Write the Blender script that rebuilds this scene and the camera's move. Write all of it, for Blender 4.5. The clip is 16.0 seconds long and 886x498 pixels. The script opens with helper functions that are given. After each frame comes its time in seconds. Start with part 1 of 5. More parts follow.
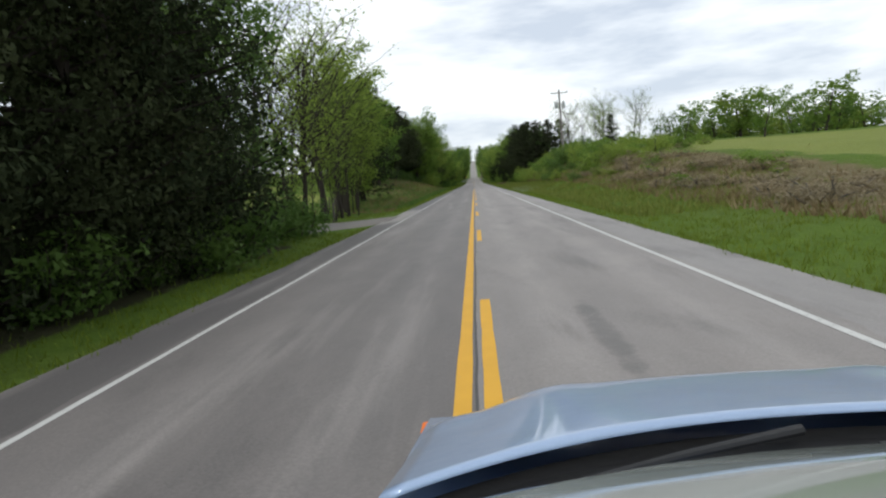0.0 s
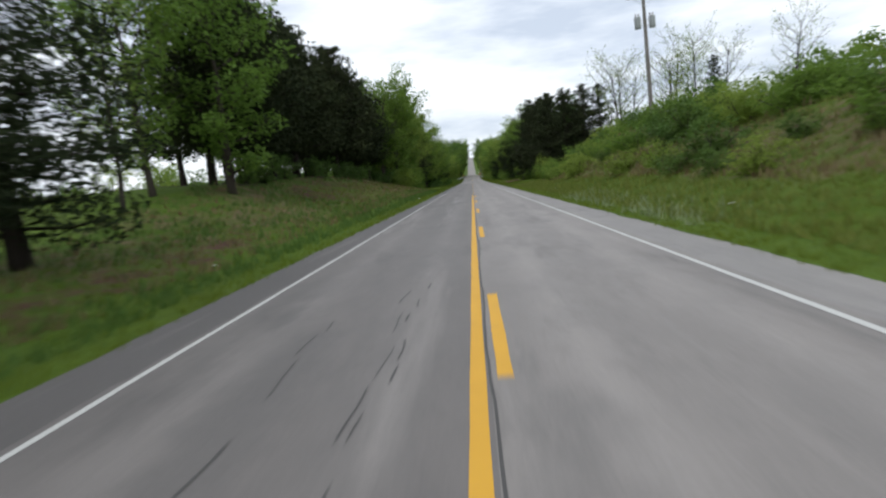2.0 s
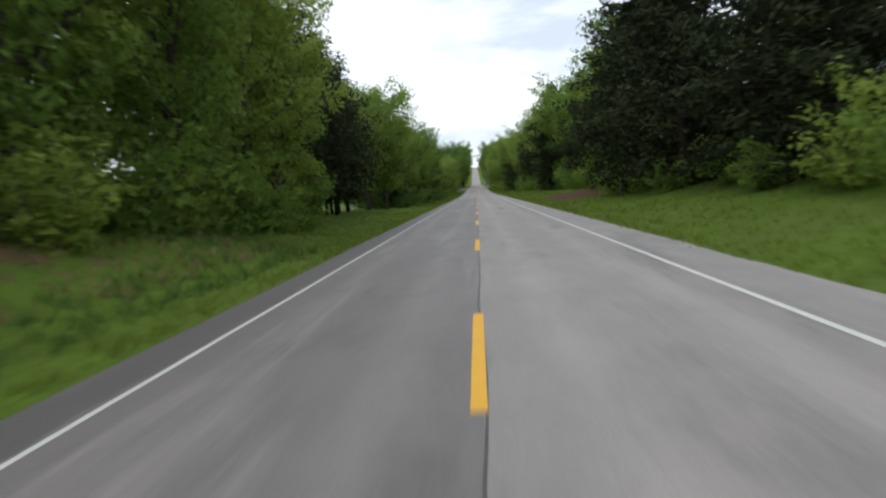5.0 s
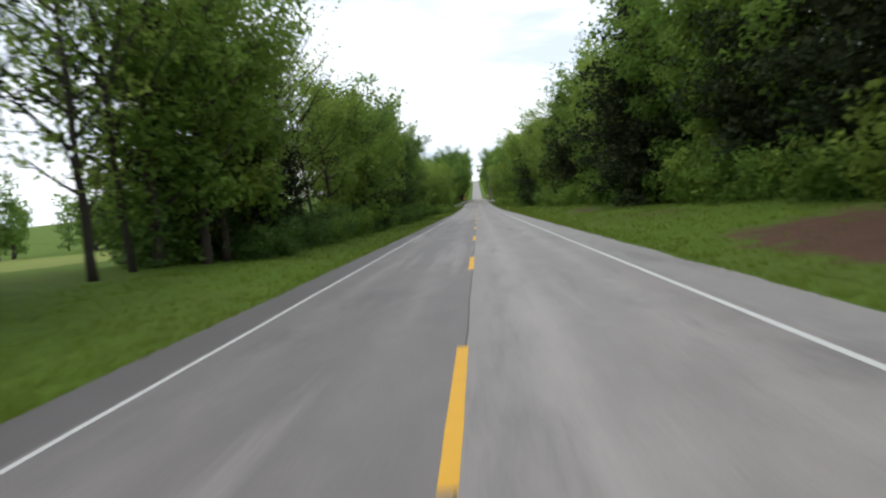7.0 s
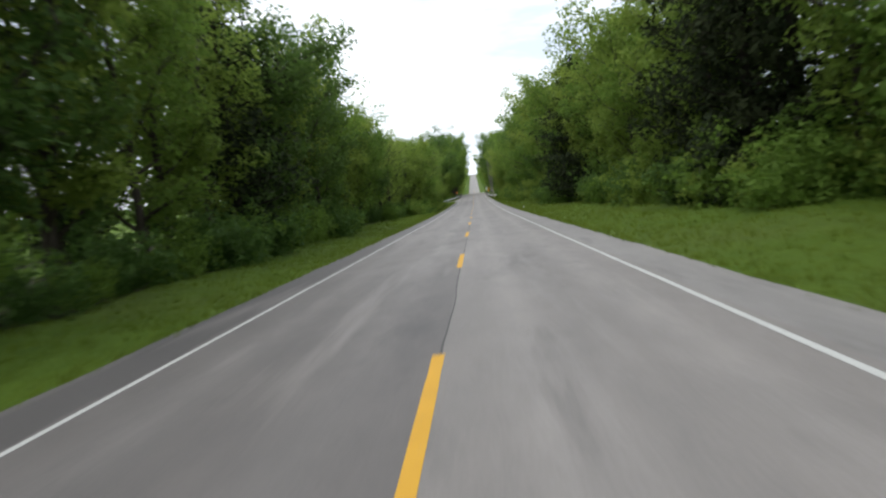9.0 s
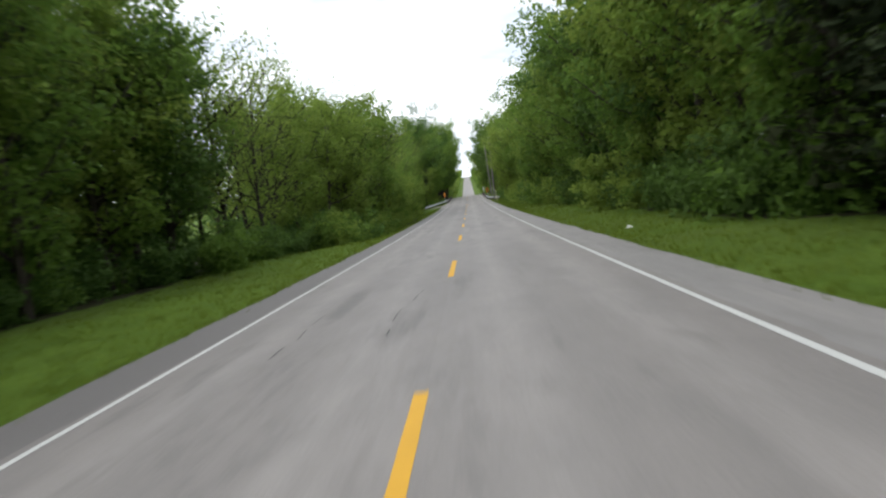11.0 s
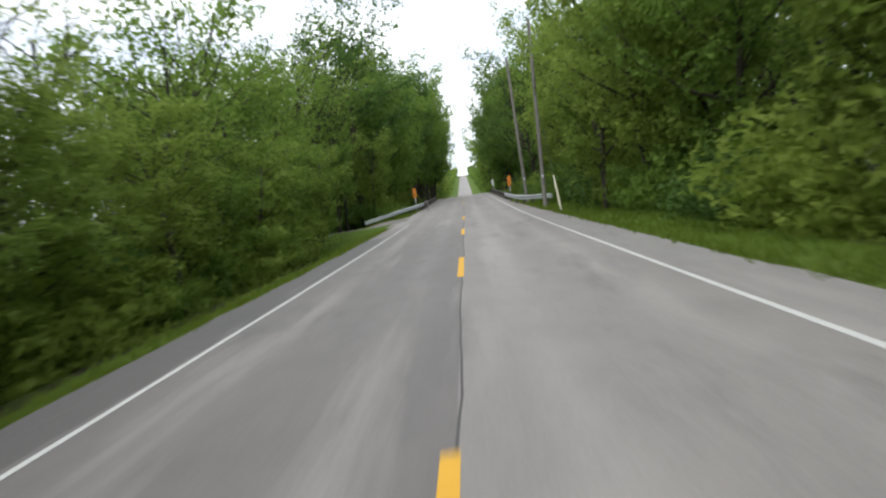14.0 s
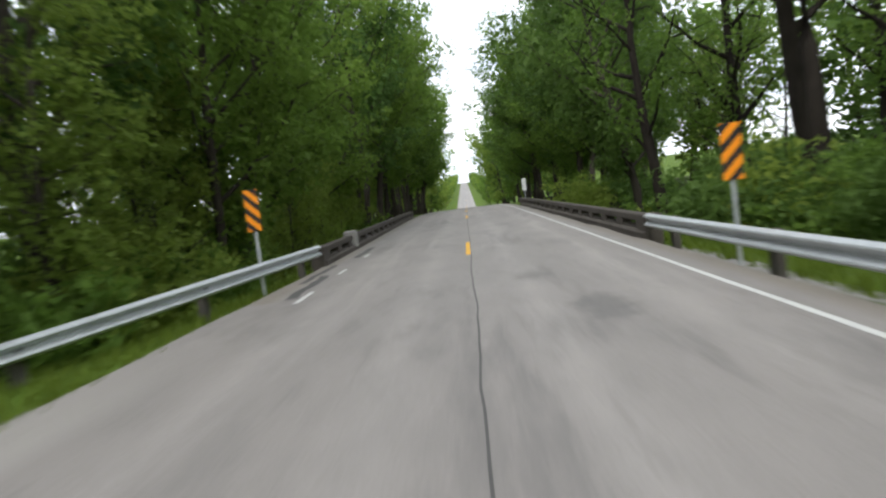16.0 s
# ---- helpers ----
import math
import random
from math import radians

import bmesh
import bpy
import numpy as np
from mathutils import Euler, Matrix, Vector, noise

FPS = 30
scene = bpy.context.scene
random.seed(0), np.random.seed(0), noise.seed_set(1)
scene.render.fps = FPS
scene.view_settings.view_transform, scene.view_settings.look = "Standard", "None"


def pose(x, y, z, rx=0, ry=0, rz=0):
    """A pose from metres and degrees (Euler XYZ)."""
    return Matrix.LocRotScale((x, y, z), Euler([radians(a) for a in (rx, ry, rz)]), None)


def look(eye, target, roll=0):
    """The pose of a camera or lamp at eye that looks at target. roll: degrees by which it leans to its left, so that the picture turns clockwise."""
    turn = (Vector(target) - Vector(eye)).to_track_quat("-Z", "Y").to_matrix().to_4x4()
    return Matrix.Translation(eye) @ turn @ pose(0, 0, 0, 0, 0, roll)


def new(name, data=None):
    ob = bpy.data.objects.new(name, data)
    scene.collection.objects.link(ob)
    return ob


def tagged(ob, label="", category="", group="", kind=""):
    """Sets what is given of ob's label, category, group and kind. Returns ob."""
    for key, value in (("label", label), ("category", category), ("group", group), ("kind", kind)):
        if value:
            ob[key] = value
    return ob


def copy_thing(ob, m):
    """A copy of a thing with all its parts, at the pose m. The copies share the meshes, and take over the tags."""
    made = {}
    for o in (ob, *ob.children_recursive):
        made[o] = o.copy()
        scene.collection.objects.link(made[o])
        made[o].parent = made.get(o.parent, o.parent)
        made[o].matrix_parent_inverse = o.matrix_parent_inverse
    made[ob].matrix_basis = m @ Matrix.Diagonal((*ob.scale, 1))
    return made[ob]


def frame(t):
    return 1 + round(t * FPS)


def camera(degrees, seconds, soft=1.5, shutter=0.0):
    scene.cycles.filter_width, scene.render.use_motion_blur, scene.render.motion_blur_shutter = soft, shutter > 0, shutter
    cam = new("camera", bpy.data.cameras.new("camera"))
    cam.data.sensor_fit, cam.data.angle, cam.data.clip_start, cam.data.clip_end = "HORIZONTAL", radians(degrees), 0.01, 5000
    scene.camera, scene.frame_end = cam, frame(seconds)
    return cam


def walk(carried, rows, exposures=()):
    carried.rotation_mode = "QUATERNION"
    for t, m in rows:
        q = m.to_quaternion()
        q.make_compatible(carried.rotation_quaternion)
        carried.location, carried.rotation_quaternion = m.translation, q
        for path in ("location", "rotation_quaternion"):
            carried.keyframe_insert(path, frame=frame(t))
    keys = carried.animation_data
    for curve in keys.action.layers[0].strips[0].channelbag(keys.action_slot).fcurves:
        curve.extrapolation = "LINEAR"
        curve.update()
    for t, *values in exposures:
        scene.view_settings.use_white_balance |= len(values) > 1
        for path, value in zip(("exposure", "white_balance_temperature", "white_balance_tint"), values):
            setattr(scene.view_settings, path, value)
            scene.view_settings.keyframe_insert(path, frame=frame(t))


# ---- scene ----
# ---------------------------------------------------------------- the road's line
# x across the road from its centre seam, y along it, z up.
SLOPES = [(-3000, 0.0), (-200, 0.0), (-100, -0.014), (265, -0.014), (369, 0.003), (400, 0.017), (432, 0.017), (480, -0.02),
          (600, -0.02), (680, 0.047), (1180, 0.047), (1270, 0.0), (1340, -0.03), (1600, 0.0), (3000, 0.0)]
_ys = np.arange(-3000.0, 3000.5, 1.0)
_sl = np.interp(_ys, [a for a, b in SLOPES], [b for a, b in SLOPES])
_zs = np.concatenate([[0.0], np.cumsum((_sl[1:] + _sl[:-1]) / 2)])
_zs -= np.interp(0.0, _ys, _zs)


def road_z(y):
    return float(np.interp(y, _ys, _zs))


def road_slope(y):
    return float(np.interp(y, _ys, _sl))


# ---------------------------------------------------------------- camera and its path
EYE = 1.612
cam = camera(68.7, 16.0, soft=2.3, shutter=0.28)
# seconds, x, y, yaw, pitch over the road's plane, roll
RIDE = [
    (0.0, 0.104, -1.57, 2.69, -5.82, 4.73),
    (0.5, -0.014, 10.47, 3.05, -5.99, 5.32),
    (1.0, -0.110, 22.80, 3.10, -5.81, 5.87),
    (1.5, -0.070, 35.07, 2.78, -5.89, 4.75),
    (2.0, 0.000, 47.05, 2.50, -6.03, 5.58),
    (2.5, 0.058, 59.20, 2.38, -6.01, 6.20),
    (3.0, 0.085, 71.43, 2.37, -5.70, 5.83),
    (3.5, 0.113, 83.66, 2.47, -4.82, 6.21),
    (4.0, 0.071, 96.19, 2.63, -5.11, 6.10),
    (6.5, 0.221, 157.65, 3.00, -4.17, 5.36),
    (7.0, 0.298, 170.48, 3.02, -3.75, 6.01),
    (7.5, 0.418, 183.02, 3.19, -3.99, 5.49),
    (8.0, 0.435, 195.46, 3.11, -4.17, 6.16),
    (8.5, 0.477, 207.53, 2.91, -4.22, 6.10),
    (11.0, 0.606, 269.73, 2.32, -3.94, 7.85),
    (11.5, 0.570, 281.74, 2.17, -3.79, 7.61),
    (12.0, 0.606, 293.96, 2.21, -3.98, 7.68),
    (12.5, 0.594, 306.31, 2.17, -3.92, 8.33),
    (13.0, 0.434, 318.91, 2.05, -4.43, 7.97),
    (13.5, 0.352, 331.40, 2.05, -4.56, 7.86),
    (14.0, 0.275, 344.46, 1.99, -4.67, 7.89),
    (14.5, 0.290, 356.39, 1.95, -4.71, 7.30),
    (15.0, 0.284, 368.61, 2.02, -4.80, 7.83),
    (15.5, 0.115, 380.98, 1.90, -4.81, 7.41),
    (16.0, 0.044, 393.36, 2.05, -4.82, 7.11),
]


def ride_pose(x, y, yaw, pitch, roll):
    return pose(x, y, road_z(y) + EYE, 90 + pitch + math.degrees(math.atan(road_slope(y))), roll, yaw)


ride = [(t, ride_pose(*r)) for t, *r in RIDE]
# the car stands still under the camera for the first instant
x0, y0, *turn0 = RIDE[0][1:]
ride[1:1] = [(1 / 30, ride_pose(x0, y0, *turn0)), (0.2, ride_pose(x0 - 0.04, y0 + 4.4, *turn0))]
walk(cam, ride, exposures=[(0.0, 0.25, 6300, 7), (1.0, 0.25, 6150, 8), (3.0, 0.27, 6150, 8), (6.5, 0.60, 6180, 8), (8.5, 0.68, 6200, 8), (12.0, 0.79, 6220, 8), (14.5, 0.93, 6240, 8), (16.0, 1.0, 6240, 8)])

# ---------------------------------------------------------------- sky and sun
world = bpy.data.worlds.new("overcast_sky")
world.use_nodes = True
scene.world = world
wn, wl = world.node_tree.nodes, world.node_tree.links
wn.clear()
w_out, w_bg = wn.new("ShaderNodeOutputWorld"), wn.new("ShaderNodeBackground")
w_sky = wn.new("ShaderNodeTexSky")
w_sky.sky_type, w_sky.sun_disc = "NISHITA", False
w_sky.sun_elevation, w_sky.sun_rotation = radians(48), radians(191)
w_scale = wn.new("ShaderNodeVectorMath")
w_scale.operation = "SCALE"
w_scale.inputs["Scale"].default_value = 0.1
w_co, w_map = wn.new("ShaderNodeTexCoord"), wn.new("ShaderNodeMapping")
w_map.inputs["Scale"].default_value = (2.2, 2.2, 9.0)
w_noise = wn.new("ShaderNodeTexNoise")
w_noise.inputs["Scale"].default_value, w_noise.inputs["Detail"].default_value = 1.4, 7.0
w_noise.inputs["Roughness"].default_value = 0.55
w_ramp = wn.new("ShaderNodeValToRGB")
w_ramp.color_ramp.elements[0].position, w_ramp.color_ramp.elements[0].color = 0.38, (0.60, 0.64, 0.72, 1)
w_ramp.color_ramp.elements[1].position, w_ramp.color_ramp.elements[1].color = 0.58, (1.02, 1.02, 1.03, 1)
w_mix = wn.new("ShaderNodeMix")
w_mix.data_type = "RGBA"
w_mix.inputs["Factor"].default_value = 0.9
wl.new(w_co.outputs["Generated"], w_map.inputs["Vector"])
wl.new(w_map.outputs["Vector"], w_noise.inputs["Vector"])
wl.new(w_noise.outputs["Fac"], w_ramp.inputs["Fac"])
wl.new(w_sky.outputs["Color"], w_scale.inputs[0])
wl.new(w_scale.outputs["Vector"], w_mix.inputs["A"])
wl.new(w_ramp.outputs["Color"], w_mix.inputs["B"])
wl.new(w_mix.outputs["Result"], w_bg.inputs["Color"])
w_bg.inputs["Strength"].default_value = 1.0
wl.new(w_bg.outputs["Background"], w_out.inputs["Surface"])

sun_data = bpy.data.lights.new("sun", "SUN")
sun_data.energy, sun_data.angle, sun_data.color = 1.1, radians(16), (1.0, 0.97, 0.92)
sun = new("sun", sun_data)
sun.matrix_world = look((-22, -110, 125), (0, 0, 0))


# ---------------------------------------------------------------- materials
class Mat:
    """A node material with a Principled shader and a few short-cuts."""

    def __init__(self, name, rough=0.8, metal=0.0, spec=0.3):
        self.m = bpy.data.materials.new(name)
        self.m.use_nodes = True
        self.nt = self.m.node_tree
        self.b = self.nt.nodes["Principled BSDF"]
        self.b.inputs["Roughness"].default_value = rough
        self.b.inputs["Metallic"].default_value = metal
        self.b.inputs["Specular IOR Level"].default_value = spec
        self.co = self.nt.nodes.new("ShaderNodeTexCoord").outputs["Object"]

    def node(self, kind, **values):
        n = self.nt.nodes.new(kind)
        for k, v in values.items():
            n.inputs[k.replace("_", " ")].default_value = v
        return n

    def link(self, a, b):
        self.nt.links.new(a, b)

    def noise(self, scale, detail=4.0, rough=0.55, stretch=None, co=None):
        n = self.node("ShaderNodeTexNoise", Scale=scale, Detail=detail, Roughness=rough)
        c = co or self.co
        if stretch:
            mp = self.node("ShaderNodeMapping", Scale=stretch)
            self.link(c, mp.inputs["Vector"])
            c = mp.outputs["Vector"]
        self.link(c, n.inputs["Vector"])
        return n.outputs["Fac"]

    def ramp(self, fac, stops):
        r = self.node("ShaderNodeValToRGB")
        e = r.color_ramp.elements
        while len(e) < len(stops):
            e.new(0.5)
        for i, (p, c) in enumerate(stops):
            e[i].position = p
            e[i].color = (c, c, c, 1) if isinstance(c, (int, float)) else (*c, 1)
        self.link(fac, r.inputs["Fac"])
        return r.outputs["Color"]

    def mix(self, fac, a, b, mode="MIX"):
        n = self.node("ShaderNodeMix")
        n.data_type, n.blend_type = "RGBA", mode
        for key, v in (("Factor", fac), ("A", a), ("B", b)):
            if isinstance(v, (int, float)) and key == "Factor":
                n.inputs["Factor"].default_value = v
            elif isinstance(v, tuple):
                n.inputs[key].default_value = (*v, 1)
            else:
                self.link(v, n.inputs[key])
        return n.outputs["Result"]

    def math(self, op, a, b=0.0):
        n = self.node("ShaderNodeMath")
        n.operation = op
        for i, v in enumerate((a, b)):
            if isinstance(v, (int, float)):
                n.inputs[i].default_value = v
            else:
                self.link(v, n.inputs[i])
        return n.outputs[0]

    def color(self, c):
        if isinstance(c, tuple):
            self.b.inputs["Base Color"].default_value = (*c, 1)
        else:
            self.link(c, self.b.inputs["Base Color"])
        return self

    def bump(self, fac, strength=0.4, dist=0.02):
        n = self.node("ShaderNodeBump", Strength=strength, Distance=dist)
        self.link(fac, n.inputs["Height"])
        self.link(n.outputs["Normal"], self.b.inputs["Normal"])
        return self

    def attr(self, name):
        n = self.node("ShaderNodeAttribute")
        n.attribute_name = name
        return n.outputs["Fac"]

    def xyz(self):
        n = self.node("ShaderNodeSeparateXYZ")
        self.link(self.co, n.inputs["Vector"])
        return n.outputs


def asphalt():
    k = Mat("worn_asphalt", 0.66, 0, 0.42)
    big = k.noise(0.35, 5, 0.6, (1.0, 0.22, 1.0))
    mid = k.noise(1.6, 6, 0.65, (1.0, 0.35, 1.0))
    fine = k.noise(38.0, 3, 0.7)
    base = k.mix(big, (0.172, 0.157, 0.147), (0.285, 0.262, 0.247))
    # wheel tracks are polished lighter, the shoulders are older and darker
    x = k.xyz()[0]
    ax = k.math("ABSOLUTE", x)
    track = k.math("ABSOLUTE", k.math("SUBTRACT", k.math("ABSOLUTE", k.math("SUBTRACT", ax, 1.68)), 0.8))
    base = k.mix(k.ramp(track, [(0.0, 0.55), (0.45, 0.0)]), base, (0.305, 0.281, 0.265))
    jag = k.math("ADD", ax, k.math("MULTIPLY", k.math("SUBTRACT", mid, 0.5), 0.35))
    sh = k.math("MULTIPLY", k.math("MULTIPLY", k.math("GREATER_THAN", jag, 3.52), 0.6), k.math("LESS_THAN", k.xyz()[1], 374.0))
    base = k.mix(sh, base, k.mix(k.math("GREATER_THAN", x, 0.0), (0.085, 0.081, 0.080), (0.25, 0.24, 0.232)))
    stain = k.ramp(k.noise(0.5, 6, 0.7, (1.0, 0.3, 1.0)), [(0.56, 0.0), (0.70, 0.6)])
    base = k.mix(stain, base, (0.11, 0.104, 0.10))
    base = k.mix(k.ramp(mid, [(0.35, 0.35), (0.6, 0.0)]), base, (0.15, 0.142, 0.136))
    # the left lane is darker, mostly before y 240 and round y 356
    yy = k.math("DIVIDE", k.xyz()[1], 500.0)
    old = k.ramp(yy, [(0.0, 1.0), (0.46, 1.0), (0.50, 0.15), (0.66, 0.2), (0.69, 1.0), (0.735, 1.0), (0.765, 0.15)])
    base = k.mix(k.math("MULTIPLY", k.math("LESS_THAN", x, 0.0), old), base, k.mix(1.0, base, (0.67, 0.67, 0.675), "MULTIPLY"))
    smear = k.ramp(k.noise(0.9, 5, 0.62, (1.3, 0.16, 1.0)), [(0.57, 0.0), (0.68, 0.55)])
    base = k.mix(smear, base, (0.125, 0.117, 0.112))
    pale = k.ramp(k.noise(0.7, 4, 0.6, (1.5, 0.1, 1.0)), [(0.56, 0.0), (0.7, 0.4)])
    base = k.mix(pale, base, (0.33, 0.305, 0.288))
    # loose gravel where the tracks join, dirt along the rails
    for ya, yb in ((26.5, 41.5), (380.5, 402.0)):
        mid_y, half = (ya + yb) / 2, (yb - ya) / 2
        reach = k.math("ADD", k.math("DIVIDE", k.math("ABSOLUTE", k.math("SUBTRACT", k.xyz()[1], mid_y)), half), k.math("MULTIPLY", k.math("SUBTRACT", mid, 0.5), 0.6))
        mouth = k.math("MULTIPLY", k.ramp(reach, [(0.7, 0.85), (1.0, 0.0)]), k.ramp(k.math("MULTIPLY", k.math("ADD", x, k.math("MULTIPLY", k.math("SUBTRACT", mid, 0.5), 0.8)), -0.2), [(0.66, 0.0), (0.74, 1.0)]))
        base = k.mix(mouth, base, k.mix(mid, (0.20, 0.185, 0.17), (0.33, 0.31, 0.29)))
    dirt = k.math("MULTIPLY", k.ramp(k.math("DIVIDE", jag, 5.0), [(0.71, 0.0), (0.76, 0.8)]), k.math("GREATER_THAN", k.math("ADD", k.xyz()[1], k.math("MULTIPLY", k.math("GREATER_THAN", x, 0.0), 20.0)), 405.0))
    base = k.mix(dirt, base, k.mix(mid, (0.125, 0.108, 0.086), (0.24, 0.215, 0.18)))
    # oil and wear marks in the wheel tracks
    fray = k.math("MULTIPLY", k.math("SUBTRACT", k.noise(3.2, 5, 0.7), 0.5), 2.6)
    for sx, sy, rx, ry, deep in ((1.28, 4.9, 0.16, 1.9, 0.6), (1.75, 168.5, 0.25, 3.4, 0.5), (1.88, 206.3, 0.2, 2.2, 0.55), (1.68, 340.7, 0.42, 1.3, 0.6), (1.6, 401.4, 0.45, 1.0, 0.6),
                                 (-1.86, 281.6, 0.25, 2.4, 0.5), (-1.6, 96.0, 0.2, 2.6, 0.45), (-1.9, 52.0, 0.5, 3.0, 0.5), (1.0, 404.6, 0.4, 0.7, 0.5), (-1.3, 10.0, 0.3, 3.0, 0.35)):
        dx = k.math("DIVIDE", k.math("SUBTRACT", x, sx), rx)
        dy = k.math("DIVIDE", k.math("SUBTRACT", k.xyz()[1], sy), ry)
        near = k.math("ADD", k.math("ADD", k.math("MULTIPLY", dx, dx), k.math("MULTIPLY", dy, dy)), fray)
        base = k.mix(k.ramp(near, [(0.15, deep), (0.95, 0.0)]), base, (0.10, 0.095, 0.092))
    speck = k.ramp(fine, [(0.35, 0.88), (0.65, 1.1)])
    base = k.mix(1.0, base, (1.012, 0.998, 0.985), "MULTIPLY")
    k.color(k.mix(1.0, base, speck, "MULTIPLY"))
    k.bump(fine, 0.5, 0.006)
    return k.m


def paint(name, col, worn):
    k = Mat(name, 0.7, 0, 0.3)
    wear = k.ramp(k.math("ADD", k.noise(14.0, 5, 0.7), k.math("MULTIPLY", k.noise(0.8, 3), 0.25)),
                  [(worn, (0.27, 0.26, 0.25)), (worn + 0.07, col)])
    k.color(k.mix(k.ramp(k.noise(3.0, 4), [(0.3, 0.25), (0.7, 0.0)]), wear, tuple(c * 0.7 for c in col)))
    k.bump(k.noise(40, 3), 0.3, 0.004)
    return k.m


def ground_material():
    k = Mat("verge_ground", 0.95, 0, 0.12)
    n1, n2, n3 = k.noise(0.16, 5), k.noise(1.1, 6, 0.65), k.noise(9.0, 4, 0.7)
    grass = k.mix(n2, (0.048, 0.090, 0.009), (0.105, 0.160, 0.019))
    grass = k.mix(k.ramp(n1, [(0.45, 0.0), (0.7, 0.5)]), grass, (0.09, 0.11, 0.026))
    dry = k.mix(n2, (0.085, 0.072, 0.032), (0.175, 0.145, 0.075))
    soil = k.mix(n2, (0.060, 0.034, 0.023), (0.120, 0.068, 0.046))
    field = k.mix(n1, (0.12, 0.160, 0.032), (0.21, 0.225, 0.060))
    gravel = k.mix(n3, (0.20, 0.19, 0.175), (0.36, 0.345, 0.32))
    # leaf litter, its colour darkened to hold the shade under the trees
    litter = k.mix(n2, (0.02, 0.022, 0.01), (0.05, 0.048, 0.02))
    wob = k.math("MULTIPLY", k.math("SUBTRACT", n2, 0.5), 0.9)
    wob = k.math("ADD", wob, k.math("MULTIPLY", k.math("SUBTRACT", n1, 0.5), 0.5))
    out = grass
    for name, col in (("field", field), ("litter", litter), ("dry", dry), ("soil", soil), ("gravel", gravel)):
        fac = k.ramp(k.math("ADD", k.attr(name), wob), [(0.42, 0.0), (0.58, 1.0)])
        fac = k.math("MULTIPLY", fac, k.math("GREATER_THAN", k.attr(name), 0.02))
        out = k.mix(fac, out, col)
    k.color(k.mix(1.0, out, k.ramp(n3, [(0.3, 0.7), (0.7, 1.25)]), "MULTIPLY"))
    k.bump(k.math("ADD", n2, n3), 0.8, 0.09)
    return k.m


def leaf(name, dark, light, glow=0.3, rough=0.65, spec=0.2):
    k = Mat(name, rough, 0, spec)
    rnd = k.node("ShaderNodeNewGeometry").outputs["Random Per Island"]
    own = k.node("ShaderNodeObjectInfo").outputs["Random"]
    col = k.mix(rnd, dark, light)
    col = k.mix(k.ramp(own, [(0.0, 0.0), (1.0, 0.45)]), col, tuple(min(1, c * f) for c, f in zip(light, (1.25, 1.05, 0.9))))
    k.color(col)
    tr = k.node("ShaderNodeBsdfTranslucent")
    k.link(k.mix(0.5, col, light), tr.inputs["Color"])
    ms = k.node("ShaderNodeMixShader", Fac=glow)
    k.link(k.b.outputs["BSDF"], ms.inputs[1])
    k.link(tr.outputs["BSDF"], ms.inputs[2])
    k.link(ms.outputs["Shader"], k.nt.nodes["Material Output"].inputs["Surface"])
    return k.m


def bark(name, a, b):
    k = Mat(name, 0.95, 0, 0.1)
    n = k.noise(6.0, 6, 0.7, (1.0, 1.0, 0.18))
    k.color(k.mix(k.noise(1.2, 3), k.mix(n, a, b), tuple(c * 0.6 for c in a)))
    k.bump(n, 0.9, 0.03)
    return k.m


def plain(name, a, b, rough=0.7, metal=0.0, scale=5.0, bump=0.2, spec=0.3):
    k = Mat(name, rough, metal, spec)
    n = k.noise(scale, 5, 0.65)
    k.color(k.mix(n, a, b))
    k.bump(n, bump, 0.01)
    return k.m


M_ASPHALT = asphalt()
M_WHITE = paint("white_road_paint", (0.53, 0.525, 0.50), 0.445)
M_YELLOW = paint("yellow_road_paint", (0.66, 0.36, 0.035), 0.37)
M_TAR = plain("crack_tar", (0.045, 0.043, 0.041), (0.10, 0.095, 0.09), 0.7)
M_GROUND = ground_material()
M_GRAVEL = plain("pale_gravel", (0.115, 0.104, 0.094), (0.235, 0.215, 0.197), 0.95, 0, 3.0, 0.8)
M_GRASS = leaf("grass_blades", (0.080, 0.130, 0.014), (0.145, 0.205, 0.028), 0.5)
M_WEEDS = leaf("weed_blades", (0.085, 0.120, 0.018), (0.21, 0.235, 0.055), 0.4)
M_PALE = leaf("pale_weed_blades", (0.12, 0.17, 0.06), (0.30, 0.35, 0.2), 0.3)
M_DRYGRASS = leaf("dry_grass_blades", (0.09, 0.07, 0.03), (0.22, 0.17, 0.09), 0.2)
M_LEAF = leaf("fresh_green_leaves", (0.080, 0.146, 0.022), (0.158, 0.258, 0.045), 0.58)
M_LEAF_LIGHT = leaf("yellow_green_leaves", (0.124, 0.194, 0.031), (0.228, 0.318, 0.060), 0.58)
M_LEAF_DEEP = leaf("deep_green_leaves", (0.053, 0.106, 0.021), (0.103, 0.180, 0.040), 0.48)
M_CEDAR = leaf("dark_cedar_foliage", (0.014, 0.022, 0.011), (0.036, 0.047, 0.022), 0.12, 0.95, 0.05)
M_SCRUB = leaf("brown_scrub_twigs", (0.15, 0.13, 0.075), (0.25, 0.21, 0.135), 0.25)
M_BARK = bark("grey_brown_bark", (0.055, 0.045, 0.036), (0.13, 0.112, 0.092))
M_BARK_DARK = bark("dark_bark", (0.022, 0.018, 0.015), (0.06, 0.05, 0.04))
M_BARK_MID = bark("brown_bark", (0.034, 0.029, 0.024), (0.092, 0.08, 0.066))
M_POLE = bark("weathered_pole_wood", (0.17, 0.155, 0.14), (0.30, 0.28, 0.255))
